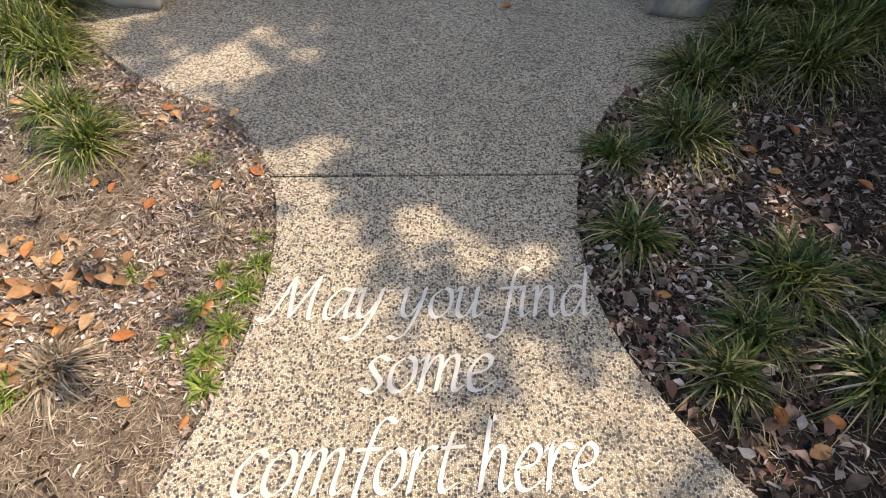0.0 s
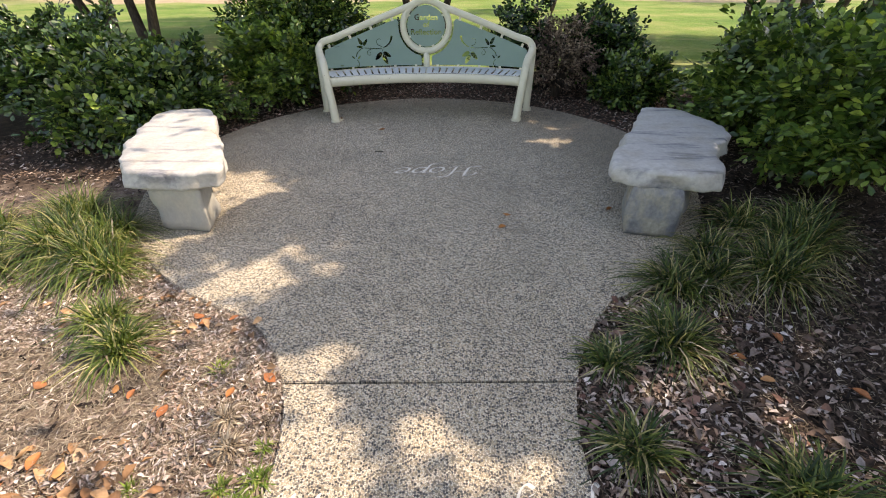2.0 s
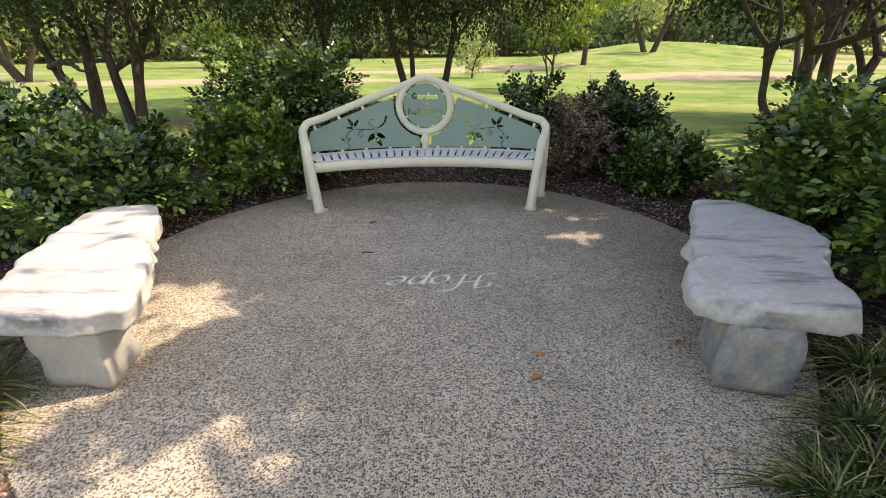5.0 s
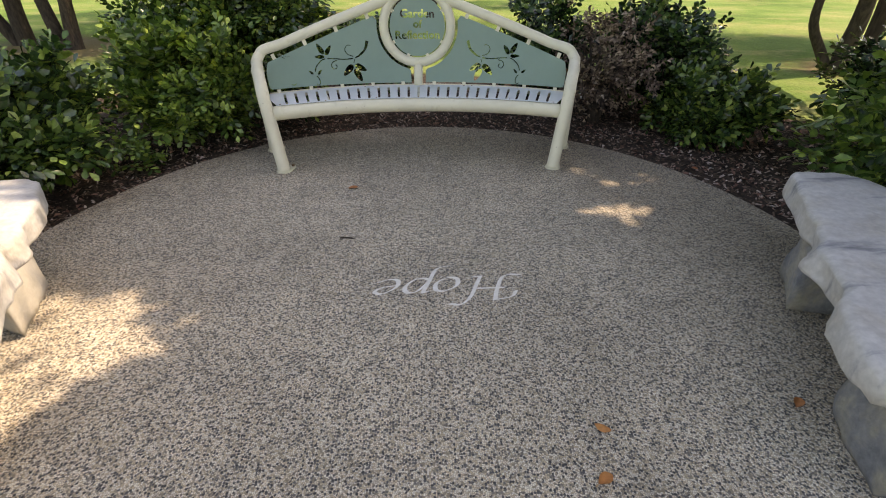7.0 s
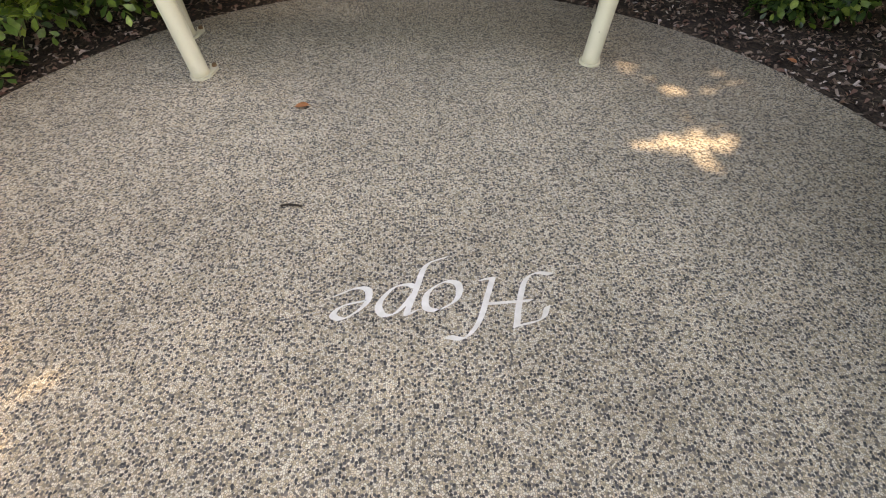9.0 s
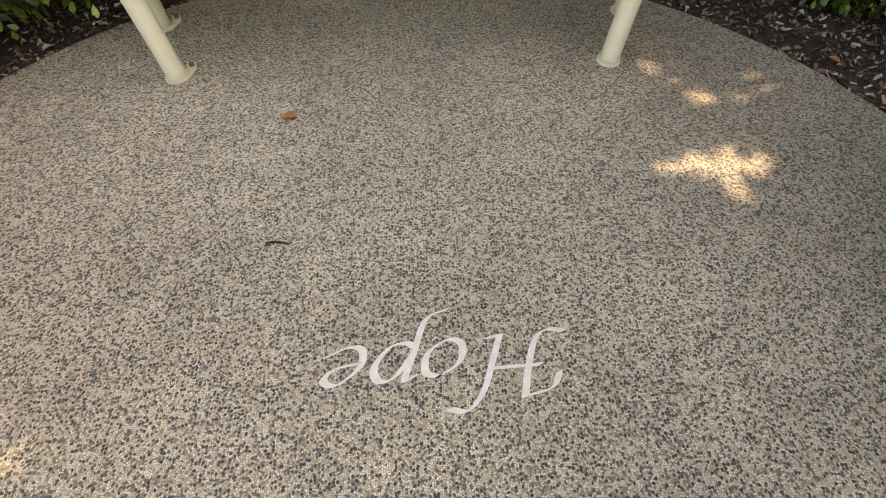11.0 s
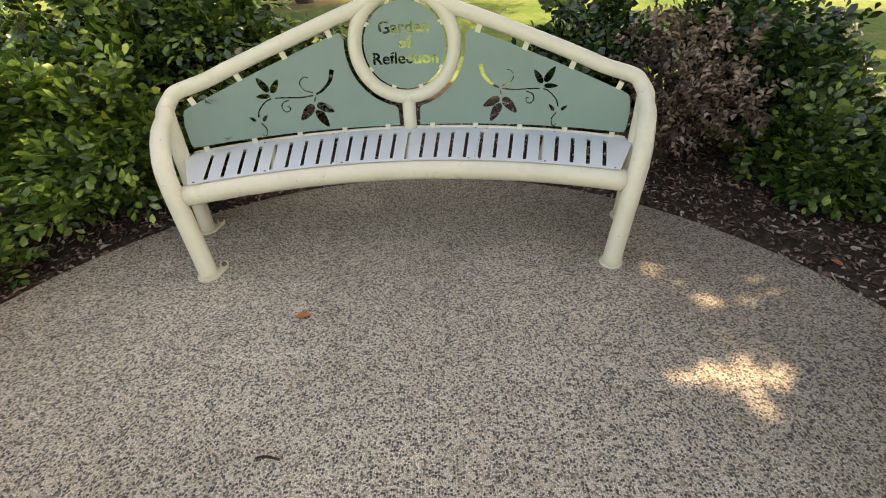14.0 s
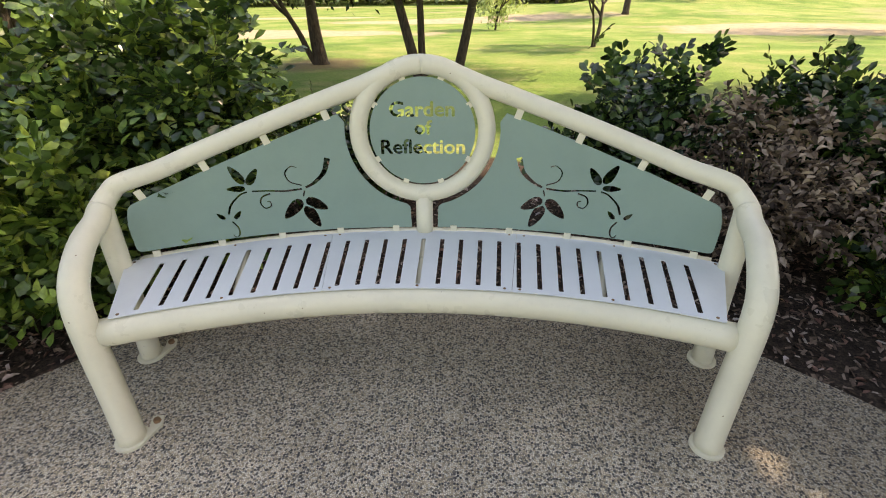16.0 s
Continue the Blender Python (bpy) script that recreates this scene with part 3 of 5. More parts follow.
def plate(loops, thick, cuts):
    """A flat plate with holes, sliced along s so that it can be bent."""
    cu = bpy.data.curves.new("plate", "CURVE")
    cu.dimensions, cu.fill_mode, cu.extrude = "2D", "BOTH", thick / 2
    for lp in loops:
        sp = cu.splines.new("POLY")
        sp.points.add(len(lp) - 1)
        for p, (x, y) in zip(sp.points, lp):
            p.co = (x, y, 0, 1)
        sp.use_cyclic_u = True
    ob = new("plate", cu)
    dg = bpy.context.evaluated_depsgraph_get()
    me = bpy.data.meshes.new_from_object(ob.evaluated_get(dg))
    bpy.data.objects.remove(ob)
    bm = bmesh.new()
    bm.from_mesh(me)
    bpy.data.meshes.remove(me)
    bmesh.ops.remove_doubles(bm, verts=bm.verts, dist=1e-5)
    for c in cuts:
        bmesh.ops.bisect_plane(bm, geom=bm.verts[:] + bm.edges[:] + bm.faces[:], plane_co=(c, 0, 0), plane_no=(1, 0, 0))
    return bm


def rounded(pts, r=0.03, seg=4):
    out = []
    n = len(pts)
    for i in range(n):
        a, b, c = Vector(pts[i - 1]), Vector(pts[i]), Vector(pts[(i + 1) % n])
        u, v = (a - b), (c - b)
        k = min(r, u.length * 0.45, v.length * 0.45)
        p, q = b + u.normalized() * k, b + v.normalized() * k
        for j in range(seg + 1):
            t = j / seg
            w = p * (1 - t) ** 2 + b * 2 * t * (1 - t) + q * t * t
            out.append((w.x, w.y))
    return out


def leaf_hole(x, z, ang, length, wide=0.40):
    a = radians(ang)
    out = []
    for k in range(12):
        t = 2 * math.pi * k / 12
        u, w = (1 - math.cos(t)) / 2, math.sin(t) * wide * 0.5 * (1 - 0.35 * math.cos(t + math.pi))
        out.append((x + length * (u * math.cos(a) - w * math.sin(a)), z + length * (u * math.sin(a) + w * math.cos(a))))
    return out


def stroke_hole(pts, w0, w1):
    line = catmull([(x, z, 0) for x, z in pts], 5)
    n = len(line)
    left, right = [], []
    for i, p in enumerate(line):
        d = (line[min(i + 1, n - 1)] - line[max(i - 1, 0)]).normalized()
        w = (w0 + (w1 - w0) * i / (n - 1)) / 2
        left.append((p.x - d.y * w, p.y + d.x * w))
        right.append((p.x + d.y * w, p.y - d.x * w))
    return left + right[::-1]


def vine():
    """The cut-out spray of leaves and tendrils, for the side with s above zero."""
    return [
        stroke_hole([(0.424, 0.805), (0.446, 0.742), (0.494, 0.697), (0.535, 0.677)], 0.026, 0.010),
        stroke_hole([(0.552, 0.672), (0.626, 0.668), (0.693, 0.675), (0.765, 0.680)], 0.010, 0.008),
        stroke_hole([(0.785, 0.679), (0.818, 0.668), (0.863, 0.626), (0.879, 0.585)], 0.008, 0.009),
        stroke_hole([(0.550, 0.688), (0.598, 0.708), (0.614, 0.748), (0.587, 0.776), (0.561, 0.770)], 0.007, 0.005),
        stroke_hole([(0.690, 0.662), (0.726, 0.650), (0.738, 0.622), (0.722, 0.597), (0.697, 0.604), (0.696, 0.624), (0.710, 0.628)], 0.008, 0.005),
        stroke_hole([(0.872, 0.552), (0.852, 0.520), (0.853, 0.488), (0.868, 0.476), (0.880, 0.490)], 0.008, 0.005),
        stroke_hole([(0.541, 0.664), (0.546, 0.650), (0.549, 0.636)], 0.007, 0.006),
        leaf_hole(0.541, 0.622, 209, 0.108, 0.46), leaf_hole(0.547, 0.592, 243, 0.122, 0.42), leaf_hole(0.559, 0.622, -44, 0.120, 0.44),
        leaf_hole(0.778, 0.708, 125, 0.088, 0.40), leaf_hole(0.791, 0.715, 60, 0.098, 0.40), leaf_hole(0.788, 0.695, 3, 0.078, 0.36),
        leaf_hole(0.859, 0.561, 132, 0.048, 0.42), leaf_hole(0.897, 0.566, 43, 0.044, 0.42),
    ]


def tab_line(s):
    return 0.735 + 0.34 * (1.16 - abs(s))


RING_Z, RING_R = 0.907, 0.278


def build_bench():
    b = thing("garden_bench", pose(-0.012, 5.6, 0), "curved cream steel garden bench with sage panels and slotted seat", "bench")
    inv = Matrix.Translation((0, -5.6, 0))

    def add(name, bm, material, label="", parent=b, shade=True):
        bmesh.ops.transform(bm, matrix=inv, verts=bm.verts)
        return part(name, bm, material, parent, label, shade)

    for sg in (-1, 1):
        # one bent tube from the front foot over the arm and shoulder to the ring
        low = [(sg * 1.052, 5.287, 0.0), (sg * 1.083, 5.33, 0.2), (sg * 1.116, 5.372, 0.42), (sg * 1.138, 5.41, 0.54), (sg * 1.158, 5.468, 0.606), (sg * 1.190, 5.555, 0.645), (sg * 1.225, 5.65, 0.664), (sg * 1.250, 5.745, 0.678), (sg * 1.272, 5.815, 0.702), bend(sg * 1.292, 0.742)]
        high = [bend(sg * 1.246, 0.778)] + [bend(sg * s, tab_line(s) + 0.058) for s in np.linspace(1.1, 0.25, 8)] + [bend(sg * 0.16, 1.138), bend(sg * 0.085, 1.170), bend(0, 1.185)]
        run = catmull(low + high, 7)
        cut = 7 * 8
        add("front_leg", tube(bmesh.new(), run[:cut + 1], list(np.linspace(0.047, 0.043, cut + 1)), 18), CREAM)
        rest = run[cut:]
        add("top_rail", tube(bmesh.new(), rest, [0.0425 - 0.0035 * min(1, k / 9) for k in range(len(rest))], 18), CREAM)
        bm = bmesh.new()
        tube(bm, catmull([(sg * 1.245, 5.735, 0.0), (sg * 1.262, 5.78, 0.35), (sg * 1.274, 5.82, 0.692)], 6), 0.043, 16)
        add("rear_leg", bm, CREAM)
        for x, y in ((sg * 1.052, 5.287), (sg * 1.245, 5.735)):
            bm = bmesh.new()
            pts = [(x + 0.058 * math.cos(a), y + 0.058 * math.sin(a)) for a in np.linspace(0.9, 2 * math.pi - 0.0, 22)]
            pts += [(x + 0.075, y + 0.06), (x + 0.06, y + 0.105), (x + 0.02, y + 0.10)]
            vs = [bm.verts.new((*p, 0.013)) for p in pts]
            f = bm.faces.new(vs)
            r = bmesh.ops.extrude_face_region(bm, geom=[f])
            for v in r["geom"]:
                if isinstance(v, bmesh.types.BMVert):
                    v.co.z = 0.001
            bmesh.ops.recalc_face_normals(bm, faces=bm.faces)
            foot = add("foot_plate", bm, CREAM, "", b, False)
            bm = bmesh.new()
            bmesh.ops.create_cone(bm, cap_ends=True, segments=6, radius1=0.014, radius2=0.012, depth=0.014, matrix=Matrix.Translation((x + 0.052, y + 0.075, 0.02)))
            add("bolt", bm, RUST, "rusty anchor bolt", foot, False)
    bm = bmesh.new()
    tube(bm, [bend(RING_R * math.sin(a), RING_Z + RING_R * math.cos(a)) for a in np.linspace(0, 2 * math.pi, 57)[:-1]], 0.039, 14, True)
    add("ring", bm, CREAM)
    bm = bmesh.new()
    tube(bm, [bend(0, z) for z in (0.425, 0.5, 0.615)], 0.04, 16)
    add("centre_post", bm, CREAM)
    # seat rails
    arc = np.linspace(-1, 1, 41)
    for name, radius, z, rad, lim in (("front_rail", front_edge, 0.413, 0.052, 0.488), ("back_rail", lambda a: 2.80, 0.425, 0.026, 0.455)):
        bm = bmesh.new()
        tube(bm, [Vector((radius(lim * a) * math.sin(lim * a), BC + radius(lim * a) * math.cos(lim * a), z)) for a in arc], rad, 16)
        add(name, bm, CREAM)
    for a in (-0.30, 0.0, 0.30):
        bm = bmesh.new()
        tube(bm, [Vector((r * math.sin(a), BC + r * math.cos(a), 0.425)) for r in (front_edge(a), 2.55, 2.80)], 0.018, 8)
        add("cross_brace", bm, CREAM)
    # slotted seat in three sheets
    for k in range(3):
        lo, hi = -0.473 + 0.3153 * k, -0.473 + 0.3153 * (k + 1) - 0.0006
        loops = [rounded([(lo, 2.315), (hi, 2.315), (hi, 2.785), (lo, 2.785)], 0.004, 2)]
        for j in range(9):
            c = 0.0337 * (9 * k + j - 13)
            e = 0.70 * c + 0.30 * math.asin(2.36 * math.sin(c) / 2.715)
            loops.append(rounded([(c - 0.0040, 2.342), (c + 0.0040, 2.342), (e + 0.0036, 2.705), (e - 0.0036, 2.705)], 0.003, 2))
        bm = plate(loops, 0.004, np.linspace(lo, hi, 19)[1:-1])
        for v in bm.verts:
            a, t = v.co.x, (v.co.y - 2.315) / 0.47
            r = (front_edge(a) - 0.008) * (1 - t) + 2.785 * t
            v.co = Vector((r * math.sin(a), BC + r * math.cos(a), 0.471 - 0.028 * t + v.co.z))
        sheet = add("seat_sheet", bm, SEAT, "pale grey slotted seat sheet", b, False)
        for a in (lo + 0.012, (lo + hi) / 2, hi - 0.012):
            for r, z in ((front_edge(a) + 0.008, 0.4735), (2.765, 0.447)):
                bm = bmesh.new()
                bmesh.ops.create_uvsphere(bm, u_segments=8, v_segments=5, radius=0.006, matrix=Matrix.Translation((r * math.sin(a), BC + r * math.cos(a), z)) @ Matrix.Diagonal((1, 1, 0.5, 1)))
                add("rivet", bm, RUST, "", sheet)
    # back panels with the cut-out vine
    for sg in (-1, 1):
        out = [(0.062, 0.466), (1.266, 0.478), (1.268, 0.60), (1.248, tab_line(1.248) - 0.024), (0.345, tab_line(0.345) - 0.014)]
        ring = [(0.337 * math.sin(a), RING_Z + 0.337 * math.cos(a)) for a in np.linspace(radians(82), radians(166), 14)]
        loop = [(0.062, 0.464)] + rounded([(0.5, 0.463)] + out[1:4] + [(0.6, tab_line(0.6) - 0.014)], 0.022, 3)[4:-4] + [(0.36, tab_line(0.36) - 0.016)] + ring + [(0.066, 0.565)]
        holes = vine()
        loops = [[(sg * x, z) for x, z in lp] for lp in [loop] + holes]
        bm = plate(loops, 0.005, [sg * c for c in np.arange(0.1, 1.2, 0.06)])
        for v in bm.verts:
            v.co = bend(v.co.x, v.co.y, v.co.z - 0.005)
        panel = add("back_panel", bm, GREEN, "sage green panel with cut-out vine", b, False)
        for s, z in [(s, tab_line(s) - 0.002) for s in (1.19, 0.93, 0.67, 0.41)] + [(s, 0.453) for s in (0.138, 0.402, 0.67, 0.933, 1.198)]:
            bm = bmesh.new()
            bmesh.ops.create_cube(bm, size=1, matrix=Matrix.Diagonal((0.03, 0.006, 0.042, 1)))
            bmesh.ops.bevel(bm, geom=bm.edges[:], offset=0.001, segments=1, affect="EDGES")
            tilt = math.atan(0.34) * (sg if z > 0.6 else 0)
            bmesh.ops.transform(bm, matrix=Matrix.Translation(bend(sg * s, z, -0.008)) @ Matrix.Rotation(-sg * s / BR, 4, "Z") @ Matrix.Rotation(tilt, 4, "Y"), verts=bm.verts)
            add("tab", bm, CREAM, "", panel, False)
    disc = [(0.229 * math.sin(a), RING_Z + 0.229 * math.cos(a)) for a in np.linspace(0, 2 * math.pi, 61)[:-1]]
    loops = [disc]
    for txt, z, size in (("Garden", 0.975, 0.088), ("of", 0.899, 0.084), ("Reflection", 0.815, 0.088)):
        loops += [[(x * 1.06, y + z) for x, y in lp] for lp in outlines(txt, size)]
    bm = plate(loops, 0.005, np.arange(-0.18, 0.2, 0.06))
    for v in bm.verts:
        v.co = bend(v.co.x, v.co.y, v.co.z - 0.005)
    disc = add("name_disc", bm, GREEN, "round sage plate with cut-out words Garden of Reflection", b, False)
    for a in (20, 60, 120, 160, 200, 240, 300, 340):
        q = radians(a)
        bm = bmesh.new()
        bmesh.ops.create_cube(bm, size=1, matrix=Matrix.Translation(bend(0.236 * math.sin(q), RING_Z + 0.236 * math.cos(q), -0.004)) @ Matrix.Rotation(q, 4, "Y") @ Matrix.Diagonal((0.026, 0.006, 0.03, 1)))
        add("tab", bm, CREAM, "", disc, False)


build_bench()


# ---- stone seats ----
def rough_block(bm, section, z0, z1, seed, rugged=0.02, rows=7, waist=0.0, chips=0.0):
    """A rough-hewn block from a plan outline, faces uneven, edges worn."""
    ring = []
    n = len(section)
    for i in range(n):
        a, c = Vector(section[i]), Vector(section[(i + 1) % n])
        k = max(2, int((c - a).length / 0.035))
        ring += [a.lerp(c, j / k) for j in range(k)]
    cx = sum((p for p in ring), Vector((0, 0))) / len(ring)
    lay = []
    for j in range(rows + 1):
        t = j / rows
        z = z0 + (z1 - z0) * t
        shrink = 1 - waist * math.sin(math.pi * t)
        edge = 0.022 if j in (0, rows) else 0.0
        vs = []
        for p in ring:
            q = cx + (p - cx) * shrink
            d = (q - cx).normalized()
            w = noise.noise(Vector((q.x * 5 + seed, q.y * 5, z * 7))) * rugged * 1.3 + abs(noise.noise(Vector((q.x * 11, q.y * 11 + seed, z * 5)))) * rugged * 1.2 - edge - rugged * 0.45
            w -= chips * max(0.0, 0.55 - noise.voronoi(Vector((q.x * 6 + seed, q.y * 6, z * 4)))[0][0]) * (1.0 - 0.35 * t)
            vs.append(bm.verts.new((q.x + d.x * w, q.y + d.y * w, z)))
        lay.append(vs)
    m = len(ring)
    for a, c in zip(lay, lay[1:]):
        for i in range(m):
            bm.faces.new((a[i], a[(i + 1) % m], c[(i + 1) % m], c[i]))
    for vs, zz, flip in ((lay[0], z0, True), (lay[-1], z1, False)):
        prev = vs
        for f in (0.8, 0.5, 0.2):
            cur = []
            for v in vs:
                q = Vector((cx.x + (v.co.x - cx.x) * f, cx.y + (v.co.y - cx.y) * f))
                cur.append(bm.verts.new((q.x, q.y, zz + 0.007 * noise.noise(Vector((q.x * 4, q.y * 4, seed))) + (0.004 if not flip else -0.002))))
            for i in range(m):
                fc = (prev[i], prev[(i + 1) % m], cur[(i + 1) % m], cur[i])
                bm.faces.new(fc[::-1] if flip else fc)
            prev = cur
        bm.faces.new(prev[::-1] if flip else prev)
    bmesh.ops.recalc_face_normals(bm, faces=bm.faces)
    return bm


def smooth_loop(pts):
    line = catmull([(x, y, 0) for x, y in list(pts) + [pts[0]]], 3)[:-1]
    return [(p.x, p.y) for p in line]


def stone_seat(name, top, legs, label, seed, base, base_label):
    cx = sum(p[0] for p in top) / len(top)
    cy = sum(p[1] for p in top) / len(top)
    ob = thing(name, pose(cx, cy, 0), label, "stone bench", "marble seats")
    inv = Matrix.Translation((-cx, -cy, 0))
    bm = rough_block(bmesh.new(), smooth_loop(top), 0.335, 0.46, seed, 0.036, 9, 0.0, 0.09)
    bmesh.ops.transform(bm, matrix=inv, verts=bm.verts)
    part("slab", bm, MARBLE, ob, "rough-edged white marble slab")
    for k, leg in enumerate(legs):
        bm = rough_block(bmesh.new(), leg, -0.005, 0.345, seed + 3 + k, 0.02, 8, -0.03, 0.05)
        bmesh.ops.transform(bm, matrix=inv, verts=bm.verts)
        part("support", bm, base, ob, base_label)


stone_seat("stone_seat", [(-1.88, 2.70), (-1.58, 2.66), (-1.27, 2.70), (-1.33, 3.0), (-1.50, 3.35), (-1.66, 3.68), (-1.84, 4.05), (-1.98, 4.17), (-2.26, 4.16), (-2.32, 3.9), (-2.24, 3.45), (-2.10, 3.05)],
           [[(-1.75, 2.74), (-1.41, 2.70), (-1.46, 2.98), (-1.76, 3.02)], [(-2.12, 3.62), (-1.72, 3.47), (-1.86, 3.85), (-2.16, 3.95)]], "white marble slab seat on two rough grey blocks", 1.0, PALESTONE, "pale grey marble block")
stone_seat("stone_seat", [(1.27, 2.74), (1.55, 2.62), (1.92, 2.60), (2.02, 2.85), (2.12, 3.05), (2.36, 3.35), (2.42, 3.62), (2.32, 3.95), (2.12, 4.14), (1.97, 4.12), (1.80, 3.78), (1.60, 3.45), (1.47, 3.15), (1.34, 3.02)],
           [[(1.38, 2.66), (1.70, 2.57), (1.88, 2.86), (1.50, 2.98)], [(1.73, 3.55), (2.10, 3.42), (2.22, 3.78), (1.87, 3.80)]], "white marble slab seat on blue-grey blocks in shade", 9.0, BLUESTONE, "blue-grey marble block")


# ---- planting ----
def shrub(name, x, y, rx, ry, h, twigs, material, label, leaf=0.055, seed=0, low=0.08, stems=9, lean=(0, 0), shape=LEAF_V):
    """A leafy shrub: bare stems from one root, and a crown of leaflet sprays with an uneven outline."""
    base = rise(x, y)
    leaf, twigs = leaf * 1.02, int(twigs * 1.3)
    ob = thing(name, pose(x, y, base), label, "shrub")
    rs = np.random.default_rng(seed + 11)
    # many small lobes on the crown's outside, with gaps between them
    half = np.array([rx, ry, h * 0.52])
    count = 30
    c = rs.normal(size=(count, 3))
    c[:, 2] = np.abs(c[:, 2]) * 1.1 - 0.45
    c /= np.linalg.norm(c, axis=1, keepdims=True)
    c = c * rs.uniform(0.5, 0.92, (count, 1)) * half + np.array([lean[0], lean[1], h * 0.48])
    size = rs.uniform(0.17, 0.32, count)
    pick = rs.integers(0, count, twigs)
    d = rs.normal(size=(twigs, 3))
    d /= np.linalg.norm(d, axis=1, keepdims=True)
    P = c[pick] + d * (size[pick, None] * (0.4 + 0.65 * rs.random((twigs, 1)) ** 0.5)) * np.array([rx, ry, h * 0.5])
    # the dense heart
    heart = rs.random(twigs) < 0.22
    P[heart] = d[heart] * (0.62 * rs.random((int(heart.sum()), 1)) ** 0.4) * half + np.array([0, 0, h * 0.46])
    # young shoots that stand out of the top
    shoots = rs.integers(0, 16, twigs)
    tips = np.flatnonzero(rs.random(twigs) < 0.09)
    a = shoots * 0.3927 + 0.2
    t = rs.random(twigs)
    reach = 0.35 + 0.5 * ((shoots * 7) % 16) / 16
    line = np.stack([np.cos(a) * rx * reach * (0.8 + 0.3 * t), np.sin(a) * ry * reach * (0.8 + 0.3 * t), h * (0.82 + 0.34 * t * (0.5 + 0.5 * ((shoots * 5) % 16) / 16))], 1)
    P[tips] = line[tips]
    d[tips] = d[tips] * 0.6 + np.array([0, 0, 0.7])
    P[:, 2] = np.maximum(P[:, 2], low + 0.25 * rs.random(twigs))
    keep = (P[:, 0] / rx) ** 2 + (P[:, 1] / ry) ** 2 < 1.5
    P, d = P[keep], d[keep]
    # no leaf over the paving or in the seats
    W = P + np.array([x, y, 0])
    clear = (np.hypot(W[:, 0], W[:, 1] - PAD_Y) > PAD_R + 0.03) | (W[:, 2] > 1.35)
    P, d = P[clear], d[clear]
    n = len(P)
    ax = d * 0.8 + np.array([0, 0, 0.35]) + rs.normal(size=(n, 3)) * 0.35
    ax /= np.linalg.norm(ax, axis=1, keepdims=True)
    side = np.cross(ax, rs.normal(size=(n, 3)) * 0.35 + np.array([0, 0, 1]))
    side /= np.linalg.norm(side, axis=1, keepdims=True) + 1e-9
    up = np.cross(side, ax)
    pos, dirs, ups, size = [], [], [], []
    for k in range(7):
        t = k / 6
        sgn = 0 if k == 6 else (1 if k % 2 else -1)
        pos.append(P + ax * (leaf * 2.0 * t) + np.array([0, 0, -0.02]) * t * t)
        dirs.append(ax * (0.55 if sgn else 1) + side * 0.9 * sgn + rs.normal(size=(n, 3)) * 0.16 - np.array([0, 0, 0.18]))
        ups.append(up + rs.normal(size=(n, 3)) * 0.25)
        size.append(leaf * (0.75 + 0.5 * rs.random(n)) * (1.1 - 0.25 * abs(t - 0.6)))
    crown = scatter("foliage", shape, LEAF_F, np.concatenate(pos), np.concatenate(dirs), np.concatenate(ups), np.concatenate(size), material)
    crown.parent = ob
    tagged(crown, kind="stuff")
    for k in range(stems):
        a = 2 * math.pi * k / stems + rs.uniform(-0.3, 0.3)
        q = rs.uniform(0.35, 0.85)
        e = Vector((rx * q * math.cos(a) * 0.75, ry * q * math.sin(a) * 0.75, h * rs.uniform(0.5, 0.88)))
        if math.hypot(e.x + x, e.y + y - PAD_Y) < PAD_R + 0.1:
            e.x, e.y = e.x * 0.3, e.y * 0.3
        line = catmull([(0.04 * math.cos(a), 0.04 * math.sin(a), -0.03), (e.x * 0.3, e.y * 0.3, e.z * 0.42), (e.x * 0.75, e.y * 0.7, e.z * 0.78), e], 4)
        bm = tube(bmesh.new(), line, list(np.linspace(0.013, 0.004, len(line))), 6)
        part("stem", bm, BARK, ob)
    return ob


